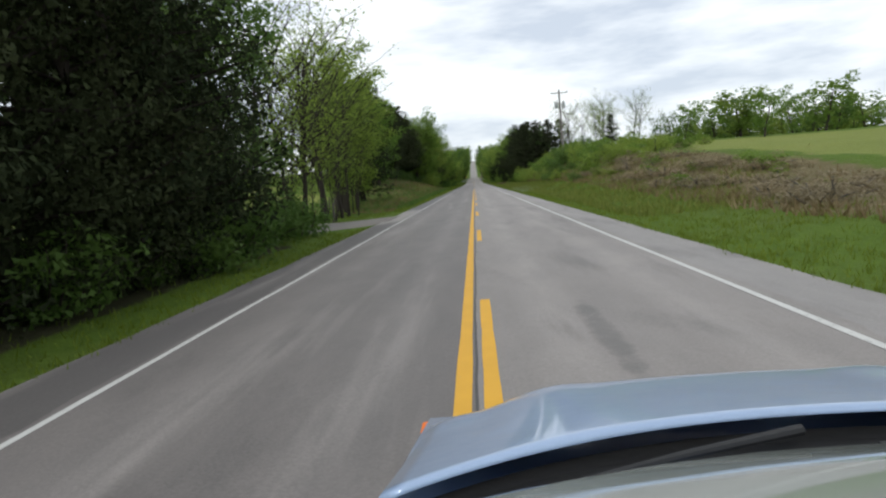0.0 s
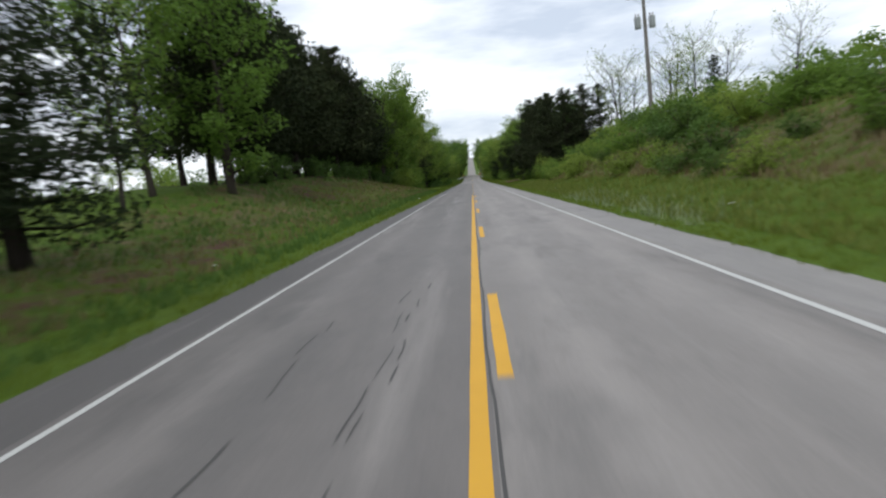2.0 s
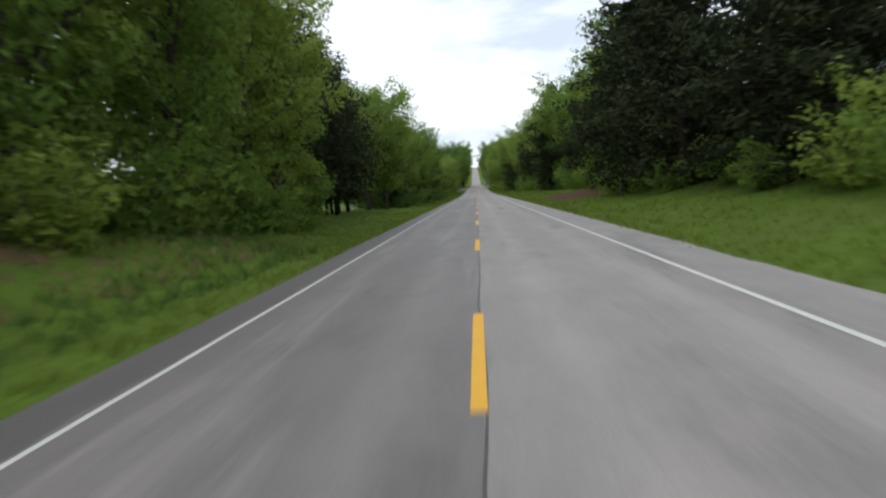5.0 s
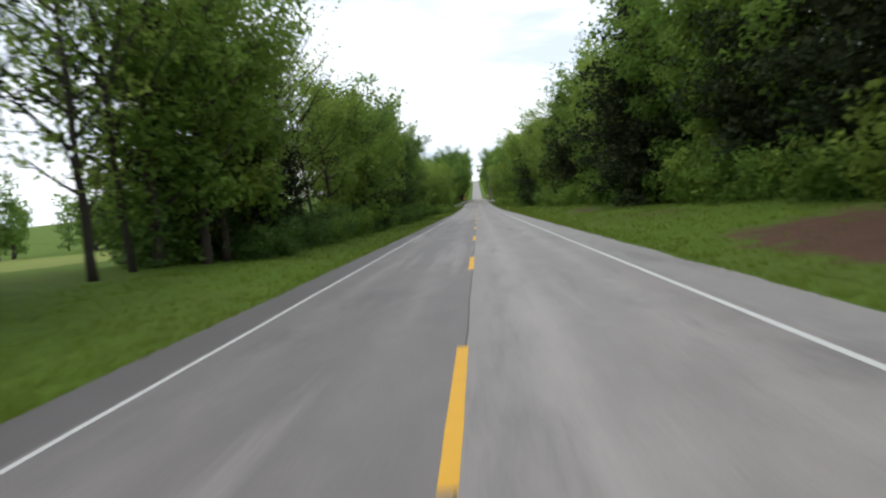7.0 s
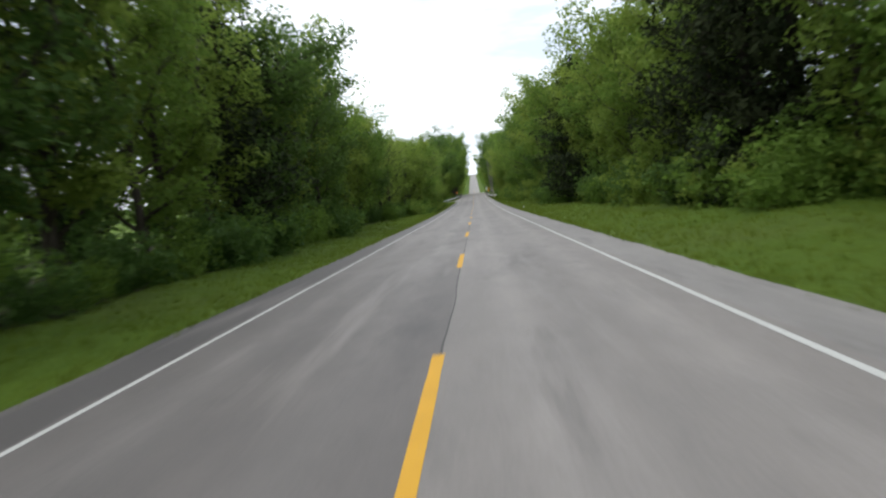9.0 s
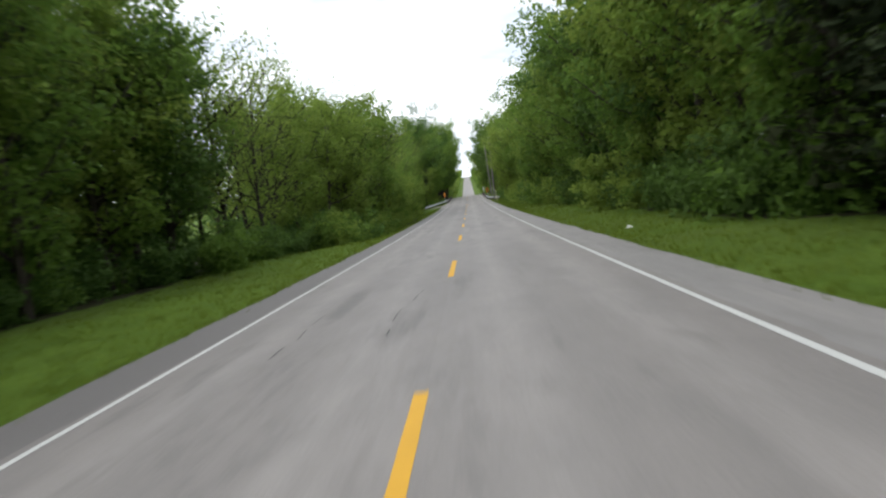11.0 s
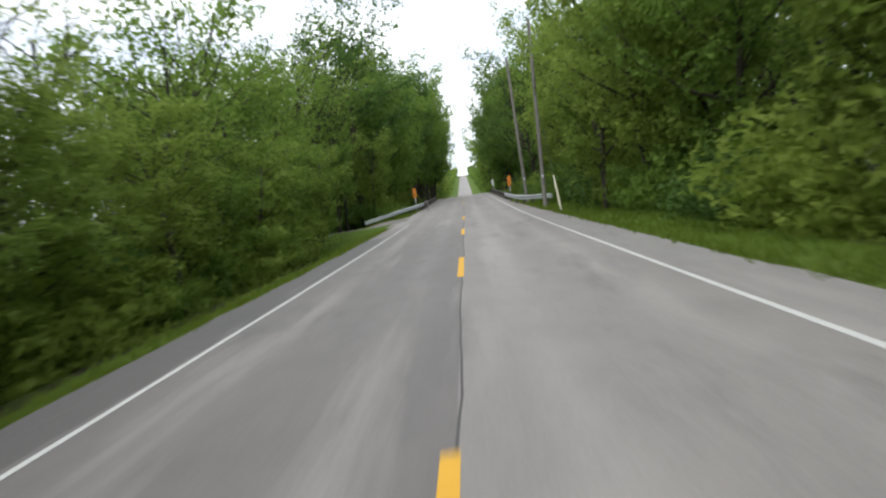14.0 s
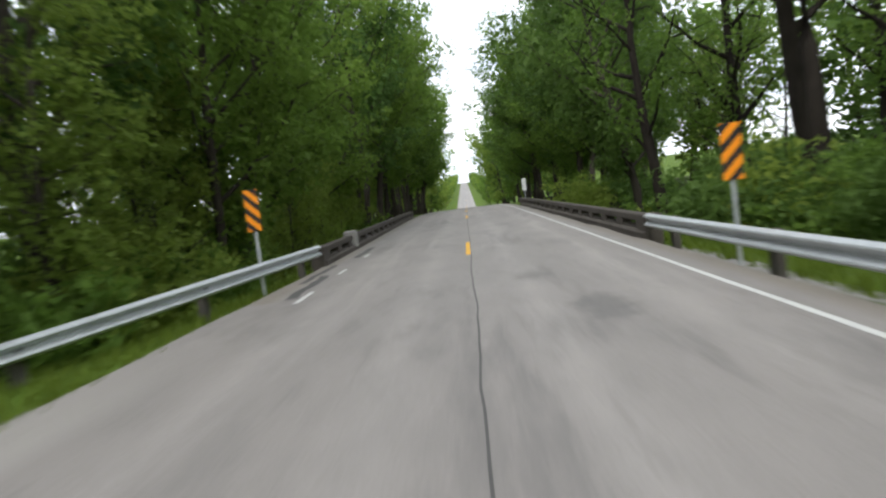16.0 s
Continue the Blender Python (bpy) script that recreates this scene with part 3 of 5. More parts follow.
def make_tree(name, label, seed, h, base, spread, limbs, count, size, material, trunk_r, clump=0.95, bark_m=None, lean=0.0, twigs=True,
              top=1.0, ratio=0.5, corners=4):
    """A broad-leaved tree h metres high: trunk and limbs in one mesh, leaves in another."""
    rng = np.random.default_rng(seed)
    root = thing(name, pose(0, 0, -200), label, "tree")
    bm = bmesh.new()
    d = Vector((lean * rng.normal(), lean * rng.normal(), 1))
    trunk = limb_points((0, 0, -0.4), d, h * 0.86, rng, 9, 0.1, 0.05)
    tube(bm, trunk, [trunk_r * (1.35 if i == 0 else (1 - i / 9.6) ** 0.8) + 0.02 for i in range(len(trunk))], 7)
    centres, radii = [trunk[-1]], [clump * 0.9]
    for k in range(limbs):
        f = base + (0.97 - base) * (k + rng.random()) / limbs
        i = min(int(f * 9), 8)
        st = trunk[i].lerp(trunk[i + 1], f * 9 - i)
        a = k * 2.4 + rng.random() * 0.9
        prof = math.sin(math.pi * min(1, 0.22 + 0.78 * (1 - (f - base) / (1.02 - base)) * top)) ** 0.7
        ln = spread * (0.45 + 0.65 * prof) * rng.uniform(0.75, 1.2)
        up = rng.uniform(0.25, 0.9)
        pts = limb_points(st, (math.cos(a), math.sin(a), up), ln, rng)
        r0 = trunk_r * (1 - f * 0.8) * 0.5
        tube(bm, [pts[0], pts[2], pts[3], pts[5]], [r0 * (1 - j / 5.6) + 0.012 for j in (0, 2, 3, 5)], 4, False)
        for j in (2, 3, 4, 5):
            centres.append(pts[j])
            radii.append(clump * rng.uniform(0.5, 1.0))
            if j < 5 or rng.random() < 0.6:
                hd = Vector((math.cos(a + rng.normal()), math.sin(a + rng.normal()), rng.uniform(-0.2, 0.7)))
                tw = limb_points(pts[j], hd, ln * rng.uniform(0.25, 0.5), rng, 3)
                if twigs:
                    tube(bm, [tw[0], tw[1], tw[3]], [r0 * 0.35 + 0.008, r0 * 0.25 + 0.007, 0.006], 3, False)
                centres += [tw[2], tw[3]]
                radii += [clump * rng.uniform(0.45, 0.9), clump * rng.uniform(0.45, 0.85)]
    part("trunk", bm, bark_m or M_BARK, root, smooth=True)
    if count:
        leaves("crown", [tuple(c) for c in centres], radii, count, size, ratio, material, root, rng, corners=corners)
    return root


def make_cedar(name, label, seed, h, r, count, skirt=0.06, size=0.15, trunk_r=0.2):
    """A dark cedar: a dense ragged cone of needle sprays on drooping limbs."""
    rng = np.random.default_rng(seed)
    root = thing(name, pose(0, 0, -200), label, "tree")
    bm = bmesh.new()
    trunk = limb_points((0, 0, -0.4), (0, 0, 1), h * 0.97, rng, 9, 0.2, 0.025)
    tube(bm, trunk, [trunk_r * (1 - i / 9.8) + 0.015 for i in range(10)], 7)
    centres, radii = [], []
    n = 74
    for k in range(n):
        f = skirt + (0.99 - skirt) * (k + rng.random()) / n
        i = min(int(f * 9), 8)
        st = trunk[i].lerp(trunk[i + 1], f * 9 - i)
        a = k * 2.4 + rng.normal() * 0.4
        g = (f - skirt) / (1 - skirt)
        ln = r * (min(1, 0.55 + 1.6 * g) * (1 - g) ** 0.62 + 0.06) * rng.uniform(0.65, 1.25)
        pts = limb_points(st, (math.cos(a), math.sin(a), rng.uniform(0.0, 0.45)), ln, rng, 4, 0.05)
        tube(bm, [pts[0], pts[2], pts[4]], [0.05, 0.03, 0.008], 3, False)
        for j in (1, 2, 3, 4):
            centres.append(pts[j])
            radii.append((0.26 + 0.34 * (1 - g)) * rng.uniform(0.7, 1.2))
    part("trunk", bm, M_BARK_DARK, root, smooth=True)
    leaves("crown", [tuple(c) for c in centres], radii, count, size, 0.42, M_CEDAR, root, rng, up=0.25, flat=0.9, corners=3)
    return root


def make_shrub(name, label, seed, h, r, count, size, material, bark_m=None, stems=9, clump=0.42, ratio=0.5):
    rng = np.random.default_rng(seed)
    root = thing(name, pose(0, 0, -200), label, "shrub")
    bm = bmesh.new()
    rootstock = bm.verts.new((0, 0, -0.35))
    centres, radii = [], []
    for k in range(stems):
        a, out = k * 2.4 + rng.random(), rng.uniform(0.1, 1.0)
        pts = limb_points((0.1 * math.cos(a), 0.1 * math.sin(a), -0.15), (math.cos(a) * out * r / h * 1.5, math.sin(a) * out * r / h * 1.5, 1),
                          h * rng.uniform(0.7, 1.05), rng, 5, 0.0, 0.14)
        foot = tube(bm, pts, [0.035 * (1 - j / 6) + 0.005 for j in range(6)], 4, False)[0]
        for j in range(4):
            bm.faces.new((foot[(j + 1) % 4], foot[j], rootstock))
        for j in range(1, 6):
            for _ in range(2):
                p = pts[j] + Vector(rng.normal(size=3)) * 0.22 * r
                p.z = max(p.z, 0.15)
                centres.append(p)
                radii.append(clump * rng.uniform(0.6, 1.2) * r / 1.3)
    part("stem", bm, bark_m or M_BARK, root)
    leaves("foliage", [tuple(c) for c in centres], radii, count, size, ratio, material, root, rng, up=0.4, corners=3)
    return root


LAB_GREEN = "leafy green deciduous tree beside the road"
LAB_LIGHT = "yellow-green spring tree with fresh thin leaves"
LAB_BARE = "half-bare spring tree with sparse small leaves"
LAB_CEDAR = "dark dense cedar tree with shaggy foliage"
LAB_TALL = "tall woodland tree leaning over the road"
KINDS = {
    "green": [make_tree("deciduous_tree", LAB_GREEN, 10 + i, 10, 0.14, 3.0, 18, 6200, 0.125, M_LEAF, 0.15, corners=3) for i in range(4)],
    "deep": [make_tree("deciduous_tree", "deep green leafy roadside tree", 20 + i, 10, 0.18, 2.9, 17, 5800, 0.13, M_LEAF_DEEP, 0.16, corners=3) for i in range(3)],
    "light": [make_tree("spring_tree", LAB_LIGHT, 30 + i, 10, 0.2, 2.5, 16, 6000, 0.115, M_LEAF_LIGHT, 0.13, clump=0.85, corners=3) for i in range(4)],
    "bare": [make_tree("half_bare_tree", LAB_BARE, 40 + i, 10, 0.22, 2.9, 20, 1900, 0.09, M_LEAF_LIGHT, 0.10, clump=0.9, bark_m=M_BARK_MID, corners=3) for i in range(4)],
    "naked": [make_tree("half_bare_tree", "almost bare spring tree with dark branching limbs", 46 + i, 10, 0.28, 3.2, 22, 900, 0.085, M_LEAF_LIGHT, 0.09, clump=0.9, bark_m=M_BARK_MID) for i in range(3)],
    "cedar": [make_cedar("cedar_tree", LAB_CEDAR, 50 + i, 10, 2.7, 7000, 0.05, size=0.125) for i in range(3)],
    "cedarlow": [make_cedar("cedar_tree", LAB_CEDAR, 52 + i, 10, 2.7, 14000, 0.03, size=0.08) for i in range(2)],
    "cedarmid": [make_cedar("cedar_tree", LAB_CEDAR, 152 + i, 10, 3.0, 15000, 0.11, size=0.095) for i in range(2)],
    "cedarhigh": [make_cedar("cedar_tree", LAB_CEDAR, 54 + i, 10, 2.7, 7000, 0.2, size=0.125, trunk_r=0.15) for i in range(3)],
    "cedartop": [make_cedar("cedar_tree", "tall dark cedar with bare lower trunk", 154 + i, 10, 2.3, 4400, 0.13, size=0.1, trunk_r=0.08) for i in range(3)],
    "tall": [make_tree("woodland_tree", LAB_TALL, 60 + i, 20, 0.22, 5.0, 22, 7600, 0.2, M_LEAF_DEEP if i == 1 else M_LEAF, 0.27, clump=1.5, lean=0.05, corners=3) for i in range(4)],
    "open": [make_tree("woodland_tree", "tall woodland tree with dark trunk and open crown", 70 + i, 20, 0.36, 5.2, 18, 4600, 0.175, M_LEAF_LIGHT if i == 1 else M_LEAF, 0.30, clump=1.4, corners=3, bark_m=M_BARK_DARK, lean=0.08) for i in range(3)],
    "bigtrunk": [make_tree("woodland_tree", "old woodland tree with thick dark trunk and spreading limbs", 76 + i, 20, 0.34, 5.6, 14, 2900, 0.175, M_LEAF, 0.46, clump=1.5, corners=3, bark_m=M_BARK_DARK, lean=0.1) for i in range(3)],
    "shrub": [make_shrub("shrub", "bushy green roadside shrub", 80 + i, 2.2, 1.4, 1500, 0.11, M_LEAF) for i in range(3)],
    "lightshrub": [make_shrub("shrub", "yellow-green leafy roadside shrub", 85 + i, 2.2, 1.4, 1500, 0.11, M_LEAF_LIGHT) for i in range(3)],
    "deepshrub": [make_shrub("shrub", "dark green roadside undergrowth shrub", 88 + i, 2.2, 1.4, 1500, 0.11, M_LEAF_DEEP) for i in range(2)],
    "scrub": [make_shrub("dry_scrub", "low reddish-brown dry scrub on the bank", 90 + i, 0.9, 1.0, 700, 0.10, M_SCRUB, M_POST, stems=7, clump=0.4, ratio=0.14) for i in range(3)],
    "far": [make_tree("distant_tree", "distant tree at the meadow's edge", 95 + i, 10, 0.1, 3.2, 12, 1000, 0.29, (M_LEAF, M_LEAF_LIGHT, M_LEAF_DEEP)[i], 0.15, clump=1.2, twigs=False, corners=3) for i in range(3)],
}
TOP = {}
for _kind, _protos in KINDS.items():
    for _i, _p in enumerate(_protos):
        _co = np.empty(3 * len(_p.children[-1].data.vertices), np.float32)
        _p.children[-1].data.vertices.foreach_get("co", _co)
        TOP[_p.name.split(".")[0] + _kind + str(_i)] = float(np.percentile(_co[2::3], 99.3))
GROUPS = {"cedar": "cedars along the road", "cedarhigh": "cedars along the road", "cedarlow": "cedars along the road", "cedarmid": "cedars along the road", "cedartop": "cedars along the road", "tall": "woodland trees by the bridge", "open": "woodland trees by the bridge", "bigtrunk": "woodland trees by the bridge",
          "shrub": "roadside shrubs", "lightshrub": "roadside shrubs", "deepshrub": "roadside shrubs", "scrub": "dry scrub on the bank",
          "far": "distant tree line"}
_used = set()
_rng = random.Random(7)


def plant(kind, x, y, h, tilt=0.0, width=1.0, spin=None, sink=0.0):
    proto = _rng.choice(KINDS[kind])
    s = h / TOP[proto.name.split(".")[0] + kind + str(KINDS[kind].index(proto))]
    m = pose(x, y, ground_z(x, y) - sink, _rng.uniform(-2, 2), tilt + _rng.uniform(-2, 2), 0) @ pose(0, 0, 0, 0, 0, _rng.uniform(0, 360) if spin is None else spin)
    m = m @ Matrix.Diagonal((s * width, s * width, s, 1))
    if proto.name in _used:
        ob = copy_thing(proto, m @ Matrix.Diagonal((*[1 / v for v in proto.scale], 1)))
    else:
        _used.add(proto.name)
        proto.matrix_basis = m
        ob = proto
    return tagged(ob, group=GROUPS.get(kind, "roadside trees"))


def row(kinds, y0, y1, x0, x1, step, h0, h1, width=1.0, tilt=0.0):
    """A ragged row of trees: kinds is a string of names, drawn by lot."""
    names, y = kinds.split(), y0
    while y < y1:
        kind = _rng.choice(names)
        plant(kind, _rng.uniform(x0, x1), y + _rng.uniform(-0.3, 0.3) * step, _rng.uniform(h0, h1), tilt, width * _rng.uniform(0.9, 1.15))
        y += step * _rng.uniform(0.8, 1.2)


def thicket(kinds, y0, y1, x0, x1, step, h0, h1):
    """Interwoven undergrowth, too tangled to tell apart, as one mesh a kind of leaf."""
    names, y, heaps = kinds.split(), y0, {}
    while y < y1:
        kind = _rng.choice(names)
        i = _rng.randrange(len(KINDS[kind]))
        me = next(c for c in KINDS[kind][i].children if c.name.startswith("foliage")).data
        co = np.empty(3 * len(me.vertices), np.float32)
        me.vertices.foreach_get("co", co)
        x, s, a = _rng.uniform(x0, x1), _rng.uniform(h0, h1) / 2.3, _rng.uniform(0, 6.28)
        co = co.reshape(-1, 3) * s
        co = np.stack([co[:, 0] * math.cos(a) - co[:, 1] * math.sin(a) + x, co[:, 0] * math.sin(a) + co[:, 1] * math.cos(a) + y,
                       co[:, 2] + ground_z(x, y) - 0.1], 1)
        heaps.setdefault(kind, []).append(co)
        y += step * _rng.uniform(0.6, 1.0)
    for kind, parts in heaps.items():
        co = np.concatenate(parts)
        k = len(co) // 3
        me = bpy.data.meshes.new("undergrowth")
        me.vertices.add(3 * k)
        me.vertices.foreach_set("co", co.reshape(-1).astype(np.float32))
        me.loops.add(3 * k)
        me.loops.foreach_set("vertex_index", np.arange(3 * k, dtype=np.int32))
        me.polygons.add(k)
        me.polygons.foreach_set("loop_start", np.arange(0, 3 * k, 3, dtype=np.int32))
        me.materials.append({"shrub": M_LEAF, "lightshrub": M_LEAF_LIGHT, "deepshrub": M_LEAF_DEEP}[kind])
        me.update(calc_edges=True)
        tagged(new("undergrowth", me), "tangled leafy undergrowth at the wood's edge", "undergrowth", kind="stuff")


# left of the road
row("cedarlow", 3.5, 16.5, -8.0, -7.4, 1.9, 10.5, 12.5, 0.95)
row("cedar deep", 4, 20, -13, -11, 3.2, 10, 13)
row("cedarmid deep", 18.5, 25.5, -10.4, -9.0, 2.1, 9, 11)
row("naked bare", 26, 38, -9.6, -8.4, 2.4, 9.5, 12)
row("naked bare naked", 38, 45.5, -9.8, -8.6, 2.0, 10, 12)
row("light bare", 46, 54, -10.8, -9.4, 2.0, 10.5, 13)
row("naked", 25, 50, -9.6, -8.4, 2.6, 5.5, 8, 0.7, 4)
row("naked naked bare", 52, 59, -12.2, -10.6, 2.2, 10, 12)
plant("cedarmid", -10.9, 62.0, 11.5, width=1.15)
plant("bare", -13.5, 71.5, 9)
plant("green", -11.6, 78.0, 10, width=1.2)
plant("green", -13.8, 74.6, 9.5)
row("cedarhigh", 79.5, 134, -14.6, -12.6, 2.3, 10.5, 13, 1.2)
row("cedarhigh", 92, 140, -20, -17.5, 4.5, 10, 13)
row("light green light", 131, 159, -11.4, -9.8, 2.5, 12, 14)
row("green deep", 138, 160, -17, -14.5, 5, 12, 14)
row("cedartop", 158, 185, -14.2, -11.6, 1.7, 13, 16, 1.15)
row("cedartop", 160, 184, -19.0, -16.0, 3.0, 12.5, 15, 1.15)
row("bare naked", 186.5, 194, -13.4, -11.4, 2.4, 12, 14)
row("light green light", 194, 206, -11.6, -10.0, 2.1, 12.5, 15)
plant("cedarlow", -10.2, 201.5, 6.5, width=1.1)
plant("cedarlow", -9.6, 205.0, 5.5, width=1.2)
for px, py, ph in ((-12.6, 196.5, 10.5), (-13.4, 200.0, 11.5), (-12.4, 204.5, 10), (-13.2, 209.0, 11)):
    plant("cedarmid", px, py, ph)
row("naked bare", 206, 217, -12.2, -10.2, 1.9, 12, 14)
row("bare light bare", 217, 226, -11.4, -9.8, 2.3, 10, 12.5)
plant("cedarlow", -9.8, 227.5, 9.5, width=1.25)
plant("green", -9.0, 224.0, 12.5, width=1.1)
row("green light deep cedar", 230, 266, -11.4, -9.8, 2.8, 11.5, 13.5)
row("green cedar", 232, 270, -17, -14, 6, 11, 12)
row("light bare green bare deep", 266, 300, -14.0, -12.2, 1.8, 10.5, 12.5)
row("bare light bare", 300, 322, -12.6, -10.4, 2.2, 10.5, 12.8)
row("green light bare", 282, 300, -12.8, -11.4, 2.4, 10.5, 12.5)
row("bare deep green", 262, 298, -18, -15.0, 3.0, 10.5, 12.5)
thicket("deepshrub shrub", 266, 300, -17, -14.5, 1.9, 3.0, 4.6)
row("light bare green bare", 322, 347, -10.8, -9.2, 2.2, 11.5, 14)
row("light green light", 346, 384, -9.6, -8.4, 2.0, 4.8, 6.6, 1.2)
row("naked bare", 344, 368, -12.5, -10.2, 3.6, 10, 12)
row("bare naked green", 371, 398, -13.8, -11.2, 3.2, 11, 14.5)
row("naked bare green", 324, 346, -17, -13, 3.2, 13, 16)
row("bare light naked", 352, 400, -18, -13.0, 3.4, 9.5, 13)
plant("bigtrunk", -13.6, 404.5, 20, 2)
row("open tall", 407, 440, -10.5, -8.6, 4.6, 17, 22)
row("tall", 442, 520, -8.6, -7.2, 4.6, 19, 22.5, 1.0)
row("open", 402, 440, -20, -15, 8, 17, 20)
row("tall open", 446, 520, -19, -14, 8, 19, 22)
# right of the road
for px, py, ph in ((11.2, 141, 9.5), (14.0, 143, 10.5), (17.2, 145, 10.5), (20.0, 148, 10), (12.0, 148, 11.5), (15.4, 150, 12), (10.6, 154.5, 11), (13.2, 157, 12),
                   (10.6, 161, 12), (13.4, 165, 13)):
    plant("cedar", px, py, ph, width=1.35)
row("cedar deep", 150, 168, 18.5, 15.5, 4.0, 9, 11)
plant("lightshrub", 10.2, 138.0, 2.4)
for px, py, ph in ((24.3, 146, 13), (20.5, 136, 12), (28, 140, 12.5), (31, 150, 13), (26, 131, 12), (33, 134, 12), (21.5, 141, 12.5)):
    plant("naked", px, py, ph)
row("naked bare", 98, 122, 27, 20, 8.0, 5.5, 9)
plant("cedar", 24.0, 112.0, 5.6)
row("cedar", 165, 178, 15.0, 12.6, 2.0, 12, 15, 1.2)
row("cedar light cedar green", 178, 204, 15.8, 13.6, 2.5, 11.5, 14, 1.1)
row("cedar light green", 204, 216, 14.5, 13.0, 2.4, 12, 14.5, 1.1)
row("light light cedar green", 214, 246, 13.8, 12.2, 2.6, 11.5, 14)
row("light green cedar light", 246, 286, 12.6, 11.0, 2.6, 11.5, 14)
for px, py, ph in ((10.8, 280.5, 13), (11.6, 284.5, 13.5), (12.6, 276.5, 12.5)):
    plant("cedar", px, py, ph, width=1.2)
row("green deep", 200, 290, 20, 17, 6, 11, 14)
row("light green deep light", 286, 336, 11.0, 9.6, 2.5, 12, 14.5)
row("light light green", 336, 378, 10.6, 9.0, 2.4, 10, 13)
row("bare deep green", 290, 380, 18, 14.0, 4.2, 12, 15)
row("light green light", 378, 404, 11.8, 9.2, 2.0, 8.5, 11.5)
row("green light open", 380, 404, 18, 13.5, 3.6, 12, 16)
for px, py, ph in ((7.4, 369.5, 11), (6.7, 375.0, 10.5), (7.8, 380.0, 11.5), (8.2, 387.0, 11.5), (8.4, 398.0, 9), (8.8, 402.5, 8)):
    plant("light", px, py, ph)
row("tall", 448, 520, 11.8, 10.2, 5.0, 18.5, 22.5, 1.0)
row("tall", 445, 480, 15, 11, 7, 20, 23, 0.9)
for px, py, ph, pt in ((9.6, 424, 21, -8), (12.2, 421, 20, 3), (11.2, 414, 22, -3), (14.5, 410, 21, 4), (16.5, 416, 20, 0), (19, 424, 20, 3)):
    plant("bigtrunk", px, py, ph, pt, 0.72)
plant("tall", 9.8, 431.0, 22, -3)
plant("open", 9.6, 411.0, 19, -2)
row("naked open naked", 400, 444, 30, 19, 5.5, 12, 15.5)
row("green light", 402, 446, 46, 32, 3.4, 7, 10)
row("open tall", 446, 500, 26, 14, 8.0, 15, 18.5)
# past the bridge, up the hill
row("far", 524, 640, -15, -10, 7, 18, 22, 1.0)
row("far", 524, 640, 15, 10, 7, 18, 22, 1.0)
row("far", 650, 1230, -11, -8.5, 11, 8, 12)
row("far", 650, 1230, 11, 8.5, 11, 8, 12)
row("far", 470, 640, -30, -18, 10, 15, 20)
row("far", 470, 640, 30, 18, 10, 15, 20)
# tree lines beyond the meadows
row("far", 125, 270, 120, 52, 2.2, 7, 9.5, 1.8)
row("far bare", 110, 200, 60, 36, 6, 5.5, 8, 1.3)
row("far", -20, 330, -150, -110, 7, 7, 10, 1.4)
row("far", 190, 330, -85, -50, 3.6, 7, 10, 1.4)
row("far", 330, 460, -34, -22, 7, 7, 11, 1.2)
row("far", 330, 460, 40, 26, 7, 14, 18, 1.2)
# undergrowth
row("deepshrub", 4, 26, -8.3, -6.5, 1.6, 0.8, 1.7)
row("deepshrub lightshrub", 27, 58, -11.4, -9.6, 4.0, 0.4, 0.8)
row("deepshrub", 84, 112, -14.5, -12.5, 4.5, 0.8, 1.6)
row("deepshrub", 112, 150, -13.5, -11, 3.0, 0.9, 1.8)
row("lightshrub shrub", 132, 158, -10.2, -8.8, 2.0, 1.6, 3.0)
thicket("deepshrub shrub", 194, 212, -13, -11.5, 1.7, 2.0, 3.4)
thicket("deepshrub deepshrub shrub", 198, 268, -9.8, -8.8, 1.8, 1.4, 2.8)
thicket("shrub deepshrub deepshrub", 268, 298, -13.0, -11.6, 2.0, 1.2, 2.6)
thicket("deepshrub shrub", 296, 312, -11.5, -9.0, 1.8, 1.4, 2.8)
thicket("deepshrub shrub lightshrub", 310, 336, -9.2, -8.0, 1.6, 1.6, 3.0)
thicket("lightshrub shrub lightshrub", 336, 380, -9.3, -8.4, 1.6, 1.5, 2.8)
thicket("shrub deepshrub", 312, 380, -13, -11, 2.6, 2.8, 4.2)
thicket("lightshrub shrub", 405, 446, -9.4, -7.6, 1.6, 1.6, 3.0)
thicket("deepshrub shrub", 396.5, 405, -13.0, -11.2, 1.6, 1.4, 2.4)
thicket("shrub deepshrub", 400, 446, -14.5, -11, 2.2, 3.2, 5.0)
row("light green light", 404, 470, -11.5, -8.5, 2.6, 5, 9.5)
row("light green", 380, 388, -15, -9.5, 1.7, 5.5, 7.5)
row("light green light", 394.5, 404, -18, -11.5, 1.8, 5, 8.5)
thicket("lightshrub shrub deepshrub", 384, 446, 10.5, 7.4, 1.3, 1.6, 3.2)
thicket("shrub deepshrub", 396, 446, 15.5, 12, 1.8, 2.4, 4.0)
thicket("deepshrub shrub", 398, 446, 24, 18, 1.8, 3.5, 5.5)
row("light green", 444, 470, 14, 10.5, 3.6, 4.5, 8)
row("lightshrub lightshrub shrub", 56, 104, 16.5, 12.8, 1.6, 0.5, 1.6, 1.35)
row("shrub lightshrub", 104, 128, 16.5, 12.6, 1.6, 1.0, 2.2, 1.25)
row("lightshrub shrub deepshrub", 56, 126, 12.8, 8.6, 2.2, 0.5, 1.7, 1.3)
row("shrub lightshrub", 64, 120, 25, 18, 3.0, 0.5, 1.3, 1.4)
